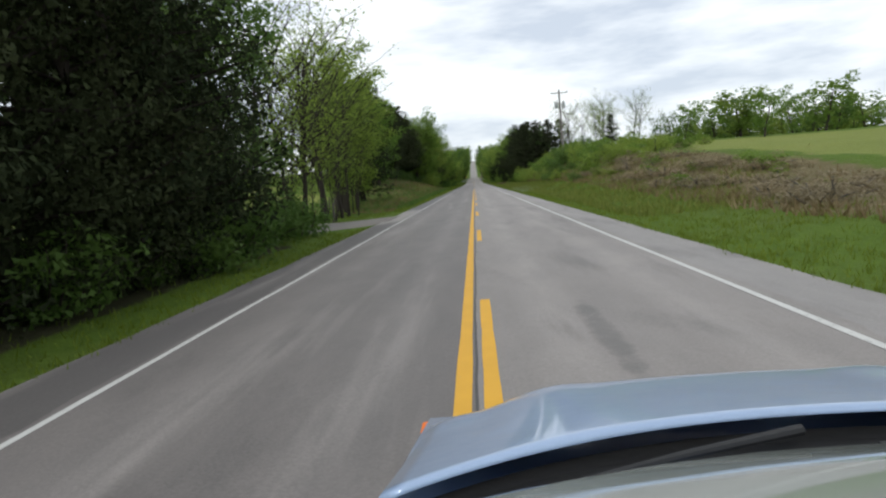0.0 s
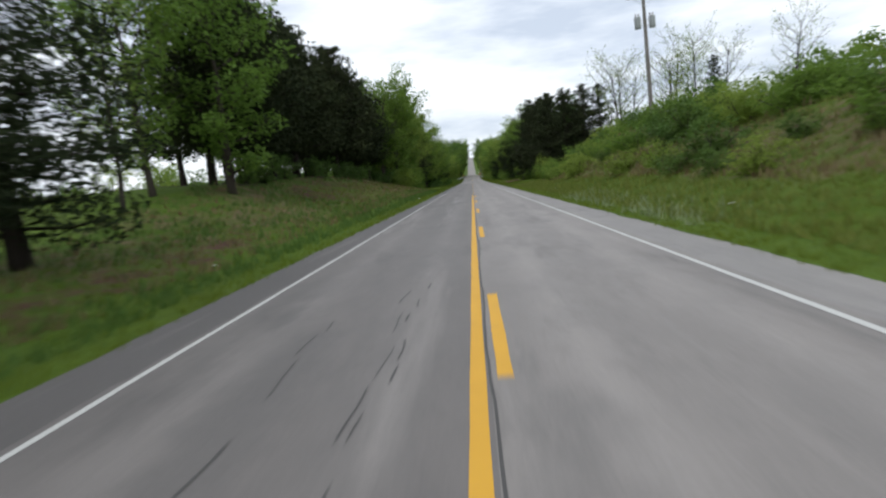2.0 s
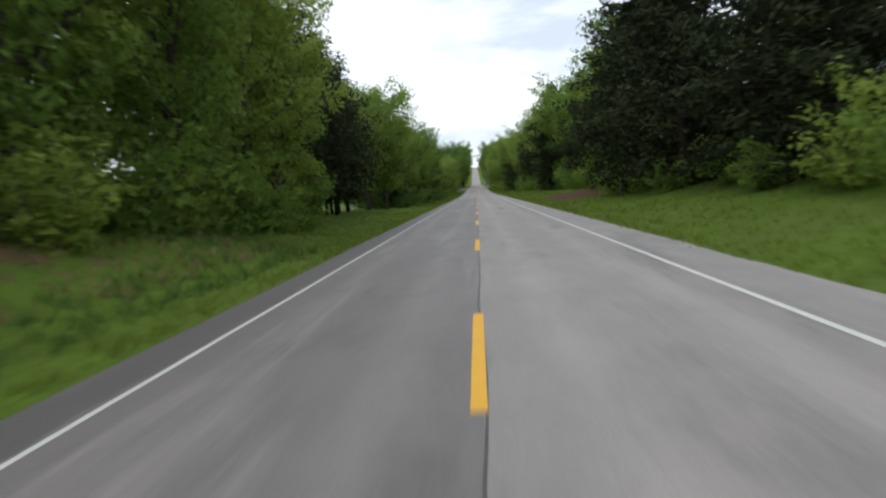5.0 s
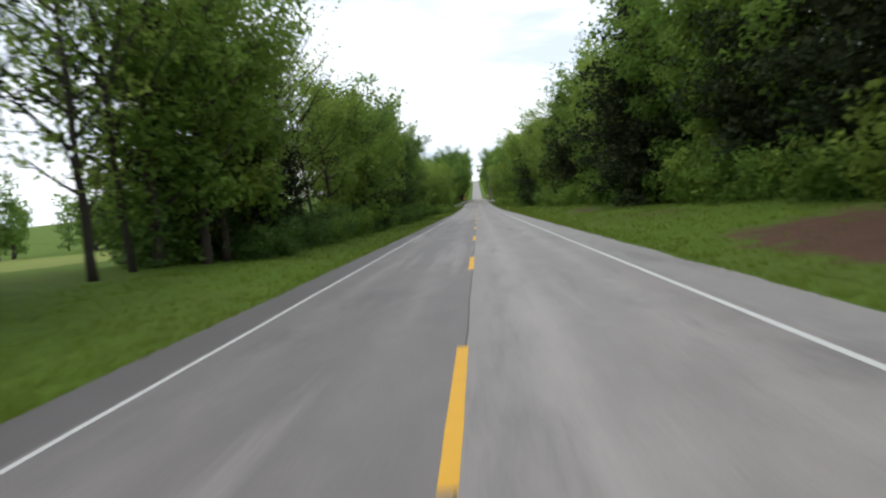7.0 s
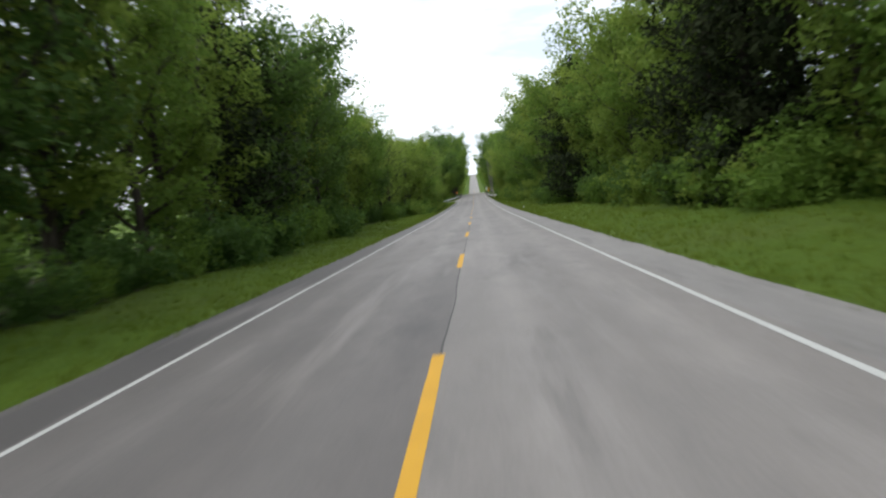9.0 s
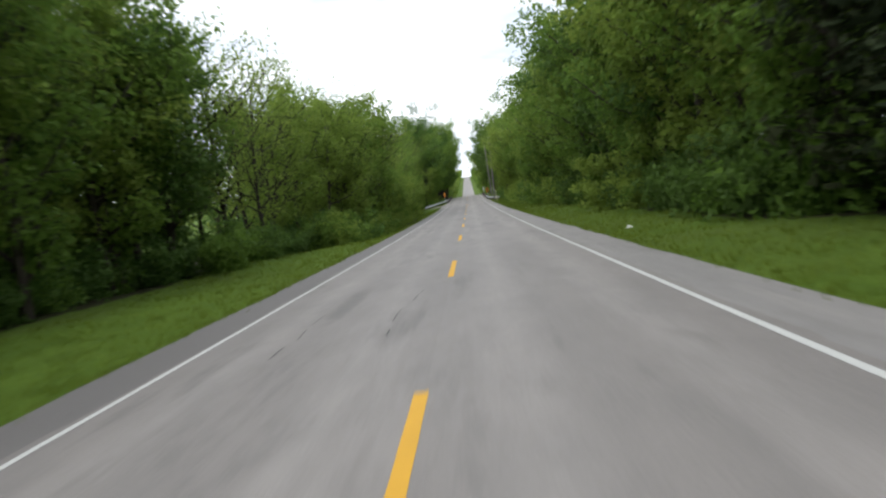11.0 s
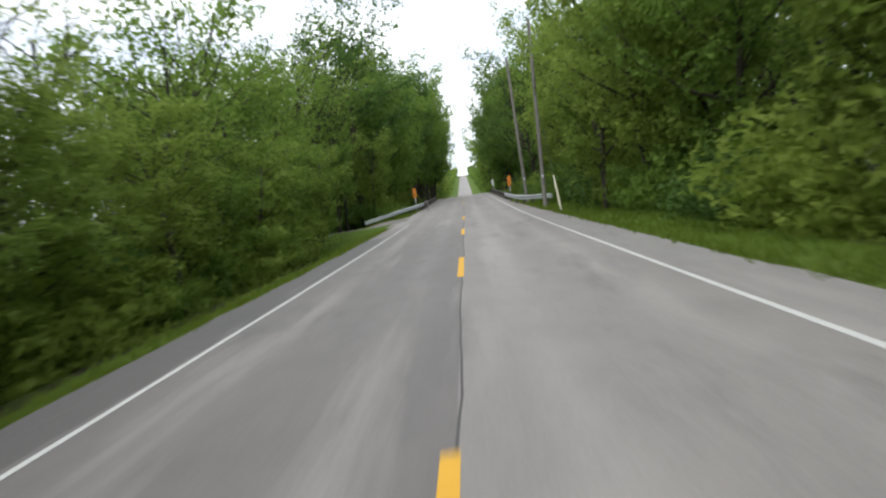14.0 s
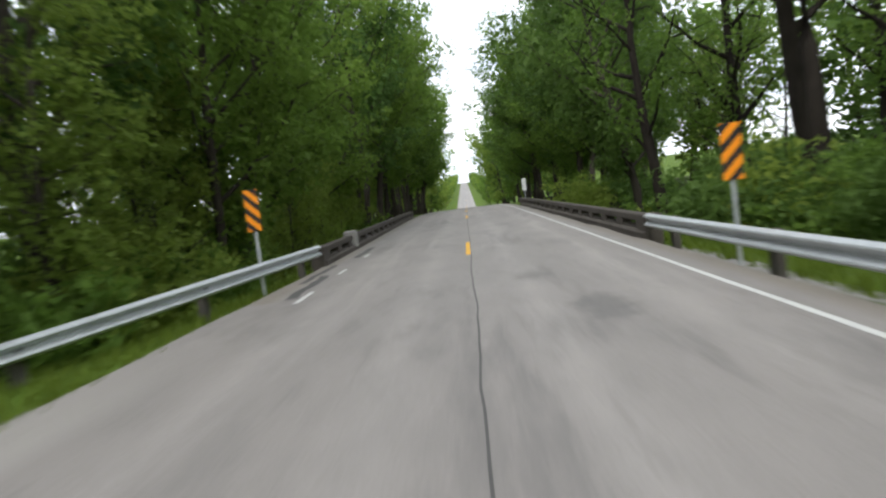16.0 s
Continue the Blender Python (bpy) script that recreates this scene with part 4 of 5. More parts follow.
row("shrub lightshrub", 126, 168, 11, 9.0, 3.4, 1.1, 2.0)
thicket("lightshrub shrub", 168, 242, 13.2, 12.0, 1.8, 2.0, 3.8)
thicket("lightshrub shrub deepshrub", 240, 288, 11.4, 10.2, 1.9, 2.0, 3.6)
thicket("shrub deepshrub lightshrub", 286, 338, 9.6, 8.8, 1.9, 1.8, 3.4)
thicket("shrub lightshrub deepshrub", 336, 386, 8.4, 7.2, 1.8, 1.8, 3.4)
row("scrub", 14, 66, 15.5, 9.5, 1.3, 0.3, 0.62, 2.1)
row("lightshrub shrub", 30, 66, 15.5, 9.5, 2.6, 0.4, 0.8, 1.6)
row("shrub lightshrub deepshrub", 74, 128, 17, 12, 3.0, 1.0, 2.0, 1.3)
row("light bare", 346, 358, -11.5, -10.2, 2.4, 11, 13.5)
row("naked bare", 395.5, 407, -13.0, -10.6, 4.0, 14, 17)
for px, py, ph in ((12.2, 213.5, 14), (12.6, 217.0, 15)):
    plant("cedar", px, py, ph, width=1.25)


# ---------------------------------------------------------------- grass
def grass(name, label, material, spots, h0, h1, blades, seed):
    """Many upright blades as one mesh."""
    rng = np.random.default_rng(seed)
    pts = np.repeat(np.array(spots), blades, axis=0)
    n = len(pts)
    pts[:, :2] += rng.normal(size=(n, 2)) * 0.09
    a = rng.uniform(0, 2 * np.pi, n)
    h = rng.uniform(h0, h1, n)
    w = h * rng.uniform(0.05, 0.10, n) + 0.006
    side = np.stack([np.cos(a), np.sin(a), np.zeros(n)], 1) * w[:, None]
    lean = np.stack([rng.normal(size=n), rng.normal(size=n), np.zeros(n)], 1) * (h * 0.35)[:, None]
    v = np.empty((n, 3, 3))
    v[:, 0], v[:, 1] = pts - side, pts + side
    v[:, 2] = pts + lean + np.stack([np.zeros(n), np.zeros(n), h], 1)
    me = bpy.data.meshes.new(name)
    me.vertices.add(3 * n)
    me.vertices.foreach_set("co", v.reshape(-1).astype(np.float32))
    me.loops.add(3 * n)
    me.loops.foreach_set("vertex_index", np.arange(3 * n, dtype=np.int32))
    me.polygons.add(n)
    me.polygons.foreach_set("loop_start", np.arange(0, 3 * n, 3, dtype=np.int32))
    me.materials.append(material)
    me.update(calc_edges=True)
    return tagged(new(name, me), label, "grass", kind="stuff")


def verge_spots(side, y0, y1, x0, x1, per_metre, seed, avoid=0.5):
    rng = random.Random(seed)
    spots = []
    for _ in range(int((y1 - y0) * per_metre)):
        y = rng.uniform(y0, y1)
        x = side * (x0 + (x1 - x0) * rng.random() ** 1.6)
        if side < 0 and (26 < y < 40.5 and x > -5.6 or 25 < y < 35 and -12 < x < -5.5 or 384 < y < 397):
            continue
        c = covers(x, y)
        if max(c[1], c[3]) > avoid and rng.random() < 0.85:
            continue
        spots.append((x, y, ground_z(x, y) - 0.02))
    return spots


grass("verge_grass", "short green grass on the verge", M_GRASS, verge_spots(-1, 0, 330, 4.42, 10.5, 62, 1), 0.05, 0.17, 5, 1)
grass("verge_grass", "short green grass on the verge", M_GRASS, verge_spots(1, 0, 330, 4.55, 11.5, 62, 2), 0.05, 0.18, 5, 2)
grass("verge_grass", "short green grass at the wood's edge", M_GRASS, verge_spots(-1, 330, 416, 4.4, 8.5, 50, 3), 0.08, 0.28, 4, 3)
grass("verge_grass", "short green grass at the wood's edge", M_GRASS, verge_spots(1, 330, 416, 4.5, 9.0, 50, 4), 0.08, 0.3, 4, 4)
grass("bank_weeds", "rank green weeds on the bank", M_WEEDS, verge_spots(1, 20, 130, 5.4, 15, 85, 9, 2), 0.10, 0.32, 4, 9)
grass("dry_grass", "dry straw-coloured grass on the bank", M_DRYGRASS, verge_spots(1, 2, 128, 8.5, 17, 22, 5, 2), 0.15, 0.45, 4, 5)
grass("dry_grass", "dry straw-coloured grass on the bank", M_DRYGRASS, verge_spots(-1, 46, 142, 6.2, 13, 26, 6, 0.6), 0.1, 0.3, 4, 6)
grass("bank_weeds", "rank dark green weeds on the bank", M_LEAF_DEEP, verge_spots(-1, 50, 142, 5.2, 13, 40, 12, 0.4), 0.12, 0.36, 4, 12)
grass("pale_weeds", "pale flowering weeds at the road's edge", M_PALE, verge_spots(1, 62, 84, 4.9, 6.6, 9, 11, 2), 0.15, 0.38, 3, 11)


# ---------------------------------------------------------------- roadside things
def utility_pole():
    x, y = 13.6, 96.3
    z = ground_z(x, y)
    top = road_z(y) + 13.8 - z
    root = thing("utility_pole", pose(x, y, z, 0, -1.0, 0), "tall grey wooden utility pole with crossarm and two transformers", "utility pole")
    bm = bmesh.new()
    tube(bm, [(0, 0, -0.5), (0, 0, top * 0.5), (0, 0, top)], [0.17, 0.145, 0.115], 12)
    part("pole", bm, M_POLE, root, smooth=False)
    bm = bmesh.new()
    box(bm, 0, -0.16, top - 0.5, 2.5, 0.11, 0.13, 0.012)
    arm = part("crossarm", bm, M_POLE, root)
    for s in (-1, 1):
        bm = bmesh.new()
        tube(bm, [(s * 0.75, -0.17, top - 0.56), (0, -0.15, top - 1.15)], [0.02, 0.02], 6)
        part("brace", bm, M_GALV, arm)
    for dx in (-1.12, -0.4, 1.12):
        bm = bmesh.new()
        tube(bm, [(dx, -0.16, top - 0.43), (dx, -0.16, top - 0.36), (dx, -0.16, top - 0.34), (dx, -0.16, top - 0.27), (dx, -0.16, top - 0.25)],
             [0.02, 0.02, 0.055, 0.05, 0.02], 8)
        part("insulator", bm, M_PORCELAIN, arm)
    for s in (-1, 1):
        bm = bmesh.new()
        cx, cz = s * 0.52, top - 2.25
        tube(bm, [(cx, 0, cz - 0.42), (cx, 0, cz - 0.38), (cx, 0, cz + 0.36), (cx, 0, cz + 0.41), (cx, 0, cz + 0.45)], [0.2, 0.235, 0.235, 0.245, 0.1], 14)
        can = part("transformer", bm, M_GREY_PAINT, root, "grey cylindrical transformer can", True)
        bm = bmesh.new()
        box(bm, s * 0.2, 0, cz + 0.15, 0.3, 0.08, 0.06, 0.008)
        box(bm, s * 0.2, 0, cz - 0.2, 0.3, 0.08, 0.06, 0.008)
        part("bracket", bm, M_GALV, can)
        for d in (-0.09, 0.09):
            bm = bmesh.new()
            tube(bm, [(cx + d, 0.05, cz + 0.42), (cx + d, 0.05, cz + 0.52), (cx + d * 1.2, 0.05, cz + 0.62), (cx + d * 1.2, 0.05, cz + 0.7)], [0.035, 0.05, 0.035, 0.015], 8)
            part("bushing", bm, M_PORCELAIN, can)


utility_pole()


def plain_pole(x, y, h, lean_y, lean_x, r, label):
    root = thing("utility_pole", pose(x, y, ground_z(x, y), lean_x, lean_y, 0), label, "utility pole")
    bm = bmesh.new()
    tube(bm, [(0, 0, -0.5), (0, 0, h * 0.5), (0, 0, h)], [r, r * 0.88, r * 0.72], 12)
    pole = part("pole", bm, M_POLE, root)
    bm = bmesh.new()
    box(bm, 0, -r, 1.9, 0.09, 0.012, 0.2, 0.003)
    part("tag_plate", bm, M_GALV, pole)
    bm = bmesh.new()
    tube(bm, [(0, 0, h - 0.02), (0, 0, h + 0.03)], [r * 0.76, r * 0.6], 12)
    part("cap", bm, M_GALV, pole)
    return root


plain_pole(4.85, 383.1, 11.0, 1.8, 0, 0.12, "grey wooden utility pole at the wood's edge")
plain_pole(4.85, 394.0, 11.0, -1.2, 0, 0.12, "leaning grey wooden utility pole by the guardrail")


def guy_anchor():
    base = Vector((5.05, 378.1, ground_z(5.05, 378.1)))
    top = Vector((5.0, 383.0, base.z + 7.2))
    d = (top - base).normalized() * 2.25
    root = thing("guy_wire", Matrix.Translation(base), "pale plastic guard on a slanting guy wire", "guy wire")
    bm = bmesh.new()
    tube(bm, [(0, 0, -0.1), tuple(d * 0.05), tuple(d)], [0.045, 0.05, 0.045], 8)
    part("guard", bm, M_PLASTIC, root, "pale plastic guy guard")
    bm = bmesh.new()
    tube(bm, [tuple(d * 0.98), tuple(top - base)], [0.008, 0.008], 5)
    part("wire", bm, M_WIRE, root)
    bm = bmesh.new()
    tube(bm, [(0, 0, -0.3), (0, 0, 0.06), (0, 0, 0.1)], [0.03, 0.03, 0.015], 6)
    part("anchor", bm, M_GALV, root)


guy_anchor()


def guardrail(path, posts, label):
    """A W-beam guardrail on timber posts, along plan points."""
    x, y = path[0][:2]
    root = thing("guardrail", Matrix.Translation((x, y, ground_z(x, y))), label, "guardrail", "guardrails at the bridge")
    o = root.matrix_basis.translation
    pts = []
    for a, b in zip(path, path[1:]):
        for k in range(10):
            pts.append(tuple(u + (v - u) * k / 10 for u, v in zip(a, b)))
    pts.append(path[-1])
    sm = []
    for i in range(len(pts)):
        near = pts[max(0, i - 4):i + 5]
        sm.append(tuple(sum(p[c] for p in near) / len(near) for c in range(3)) if 4 <= i < len(pts) - 4 else pts[i])
    prof = [(0.0, -0.158), (0.02, -0.152), (0.085, -0.118), (0.095, -0.096), (0.085, -0.074), (0.012, -0.022), (0.0, 0.0), (0.012, 0.022), (0.085, 0.074), (0.095, 0.096), (0.085, 0.118), (0.02, 0.152), (0.0, 0.158)]
    face = 1 if x < 0 else -1
    bm = bmesh.new()
    rings = []
    for i, (px, py, ph) in enumerate(sm):
        p, q = sm[max(i - 1, 0)], sm[min(i + 1, len(sm) - 1)]
        d = Vector((q[0] - p[0], q[1] - p[1])).normalized()
        side = Vector((d.y, -d.x)) * (face if d.y > 0 else -face)
        zc = road_z(py) + ph
        ring = []
        for back in (0, 0.006):
            ring.append([bm.verts.new((px + side.x * (u - back) - o.x, py + side.y * (u - back) - o.y, zc + v - o.z)) for u, v in prof])
        rings.append(ring)
    for a, b in zip(rings, rings[1:]):
        for layer in (0, 1):
            for k in range(len(prof) - 1):
                bm.faces.new((a[layer][k], a[layer][k + 1], b[layer][k + 1], b[layer][k]))
        for k in (0, len(prof) - 1):
            bm.faces.new((a[0][k], b[0][k], b[1][k], a[1][k]))
    part("beam", bm, M_GALV, root, "galvanised corrugated steel beam")
    # the curled end piece
    bm = bmesh.new()
    px, py, ph = sm[0]
    zc = road_z(py) + ph
    tube(bm, [(px - o.x - face * 0.07, py - o.y - 0.02, zc - o.z - 0.16), (px - o.x - face * 0.07, py - o.y - 0.02, zc - o.z + 0.16)], [0.11, 0.11], 12)
    part("end_piece", bm, M_GALV, root)
    for f in posts:
        i = int(f * (len(sm) - 1))
        px, py, ph = sm[i]
        gz = ground_z(px, py)
        zc = road_z(py) + ph
        bm = bmesh.new()
        bx = px - face * 0.12 - o.x
        box(bm, bx, py - o.y, (gz - 0.4 + zc + 0.14) / 2 - o.z, 0.15, 0.2, zc + 0.14 - gz + 0.4, 0.012)
        part("post", bm, M_POST, root)
        bm = bmesh.new()
        box(bm, px - face * 0.025 - o.x, py - o.y, zc - o.z, 0.05, 0.15, 0.28, 0.006)
        part("spacer", bm, M_POST, root)


guardrail([(-8.3, 399.0, -0.12), (-6.3, 402.0, 0.2), (-4.8, 405.6, 0.42), (-4.15, 411.0, 0.45)], [0.06, 0.36, 0.66, 0.95], "weathered galvanised guardrail leading to the bridge")
guardrail([(5.85, 388.4, 0.44), (4.75, 390.8, 0.44), (4.25, 394.2, 0.43), (4.1, 401.0, 0.42), (4.08, 408.2, 0.42)], [0.05, 0.25, 0.43, 0.62, 0.8, 0.97], "shiny galvanised guardrail bending away from the road")


def marker(x, y, zc, w, h, tilt, flip, label):
    """An object marker: a plate with slanting stripes on a thin steel post."""
    g = ground_z(x, y)
    root = thing("object_marker", pose(x, y, g, 0, tilt, 0), label, "road sign", "object markers at the bridge")
    zc = road_z(y) + zc - g
    bm = bmesh.new()
    box(bm, 0, 0.04, (zc + 0.3 - 0.4) / 2, 0.06, 0.045, zc + 0.3 + 0.4, 0.006)
    part("post", bm, M_GALV, root)
    bm = bmesh.new()
    box(bm, 0, 0, zc, w, 0.006, h, 0.002)
    plate = part("plate", bm, M_SIGN_BLACK, root, "black plate")
    n, drop = 4, w * 0.95
    pitch = (h + drop) / n
    for k in range(n + 1):
        z0 = zc - h / 2 - drop / 2 + (k - 0.15) * pitch
        th = pitch * 0.52
        poly = [(-w / 2, z0 + flip * drop / 2), (w / 2, z0 - flip * drop / 2), (w / 2, z0 - flip * drop / 2 + th), (-w / 2, z0 + flip * drop / 2 + th)]
        lo, hi = zc - h / 2 + 0.004, zc + h / 2 - 0.004
        clip = []
        for sign, lim in ((1, lo), (-1, hi)):
            src = poly if sign == 1 else clip
            out = []
            for a, b in zip(src, src[1:] + src[:1]):
                ina, inb = sign * a[1] >= sign * lim, sign * b[1] >= sign * lim
                if ina:
                    out.append(a)
                if ina != inb:
                    f = (lim - a[1]) / (b[1] - a[1])
                    out.append((a[0] + (b[0] - a[0]) * f, lim))
            clip = out
        if len(clip) < 3:
            continue
        bm = bmesh.new()
        vs = [bm.verts.new((px * 0.97, -0.0075, pz)) for px, pz in clip]
        f = bm.faces.new(vs)
        r = bmesh.ops.extrude_face_region(bm, geom=[f])
        bmesh.ops.translate(bm, verts=[v for v in r["geom"] if isinstance(v, bmesh.types.BMVert)], vec=(0, 0.003, 0))
        bmesh.ops.recalc_face_normals(bm, faces=bm.faces)
        part("stripe", bm, M_SIGN_ORANGE, plate, "orange reflective stripe")


marker(-4.62, 407.4, 1.74, 0.32, 0.92, 0, 1, "orange and black striped marker plate by the bridge's end")
marker(4.36, 404.0, 1.70, 0.34, 0.92, 0, -1, "orange and black striped marker plate behind the guardrail")


def beam_along(x, width, height, zc, y0, y1, o, step=2.0):
    """A long bevel-edged beam that follows the road's rise."""
    bm = bmesh.new()
    c = min(width, height) * 0.15
    prof = [(-width / 2 + c, -height / 2), (width / 2 - c, -height / 2), (width / 2, -height / 2 + c), (width / 2, height / 2 - c),
            (width / 2 - c, height / 2), (-width / 2 + c, height / 2), (-width / 2, height / 2 - c), (-width / 2, -height / 2 + c)]
    rings = []
    n = max(2, int((y1 - y0) / step))
    for i in range(n + 1):
        y = y0 + (y1 - y0) * i / n
        rings.append([bm.verts.new((x + u - o.x + 0.012 * noise.noise((y, u, x)), y - o.y, road_z(y) + zc + v - o.z + 0.012 * noise.noise((y * 0.7, v, x)))) for u, v in prof])
    for p, q in zip(rings, rings[1:]):
        for k in range(8):
            bm.faces.new((p[k], p[(k + 1) % 8], q[(k + 1) % 8], q[k]))
    bm.faces.new(rings[0][::-1])
    bm.faces.new(rings[-1])
    return bm


def bridge():
    y0, y1 = 408.4, 441.8
    mid = (y0 + y1) / 2
    root = thing("bridge", Matrix.Translation((0, mid, road_z(mid))), "short weathered concrete road bridge with low balustrades", "bridge")
    o = root.matrix_basis.translation
    part("deck", beam_along(0, 8.7, 0.55, -0.42, y0, y1, o), M_CONCRETE, root)
    for s in (-1, 1):
        y0 = 411.2 if s < 0 else 408.4
        x = s * 4.22
        part("kerb", beam_along(s * 4.17, 0.36, 0.34, 0.0, y0, y1, o), M_CONCRETE, root)
        part("top_rail", beam_along(x, 0.26, 0.18, 0.44, y0 + 0.5, y1 - 0.5, o), M_CONCRETE, root)
        part("lower_rail", beam_along(x, 0.2, 0.1, 0.19, y0 + 0.5, y1 - 0.5, o), M_CONCRETE, root)
        n = 17
        for k in range(n):
            y = y0 + 0.7 + (y1 - y0 - 1.4) * k / (n - 1)
            bm = bmesh.new()
            box(bm, x, y - o.y, road_z(y) + 0.24 - o.z, 0.28, 0.55, 0.4, 0.03)
            part("baluster", bm, M_CONCRETE, root)
        for y in (y0 + 0.2, y1 - 0.2):
            bm = bmesh.new()
            box(bm, x, y - o.y, road_z(y) + 0.12 - o.z, 0.4, 0.7, 0.86, 0.05)
            part("end_pier", bm, M_CONCRETE, root)
    bm = bmesh.new()
    box(bm, -4.2, 416.4 - o.y, road_z(416.4) + 0.36 - o.z, 0.42, 0.55, 0.62, 0.05)
    part("pier", bm, M_CONCRETE_PALE, root, "pale patched concrete pier")
    for y in (408.8, y1 - 0.4):
        bm = bmesh.new()
        box(bm, 0, y - o.y, -2.3, 8.6, 0.9, 3.0, 0.05)
        part("abutment", bm, M_CONCRETE, root)


bridge()


def white_post(x, y):
    root = thing("marker_post", Matrix.Translation((x, y, ground_z(x, y))), "small white marker plate on a thin post beside the bridge", "road sign")
    z = road_z(y) - ground_z(x, y)
    bm = bmesh.new()
    box(bm, 0, 0.03, (z + 1.9) / 2 - 0.2, 0.05, 0.04, z + 1.9 + 0.4, 0.005)
    part("post", bm, M_GALV, root)
    bm = bmesh.new()
    box(bm, 0, 0, z + 1.5, 0.3, 0.008, 0.9, 0.003)
    part("plate", bm, M_SIGN_WHITE, root, "white plate")


white_post(4.5, 442.4)


def fence_post(x, y, h, lean, label="weathered grey wooden fence post in the grass"):
    bm = bmesh.new()
    tube(bm, [(0, 0, -0.4), (0.01, 0, h * 0.5), (0, 0, h - 0.03), (0, 0, h)], [0.075, 0.07, 0.065, 0.05], 9)
    ob = part("fence_post", bm, M_POST)
    ob.matrix_basis = pose(x, y, ground_z(x, y), 0, lean, 0)
    return tagged(ob, label, "fence post", "old fence posts")


for px, py, ph, pl in ((-11.2, 29.2, 1.25, 2), (-9.9, 29.0, 1.35, -3), (-8.3, 36.0, 1.2, 4), (-9.4, 41.5, 1.2, -3), (-10.4, 47.0, 1.2, 2), (-11.9, 51.0, 1.2, 5),
                       (-12.6, 56.5, 1.15, -2), (-8.9, 24.0, 1.2, 3)):
    fence_post(px, py, ph, pl)
fence_post(-10.45, 29.0, 1.55, 42, "leaning wooden brace against a fence post")
fence_post(8.8, 161.0, 1.1, 3, "short wooden post at the foot of the bank")


def paper(x, y, s, seed):
    rng = random.Random(seed)
    bm = bmesh.new()
    bmesh.ops.create_icosphere(bm, subdivisions=2, radius=s)
    for v in bm.verts:
        v.co *= rng.uniform(0.55, 1.15)
        v.co.z *= 0.5
    ob = part("paper_litter", bm, M_LITTER)
    ob.matrix_basis = pose(x, y, ground_z(x, y) + s * 0.3)
    return tagged(ob, "crumpled white paper litter in the grass", "litter", "litter on the verge")


for px, py, s in ((-5.1, 107.2, 0.1), (-6.6, 62.8, 0.07), (5.6, 291.0, 0.13), (5.7, 331.4, 0.1), (6.1, 96.0, 0.1), (6.6, 64.0, 0.1)):
    paper(px, py, s, int(py))


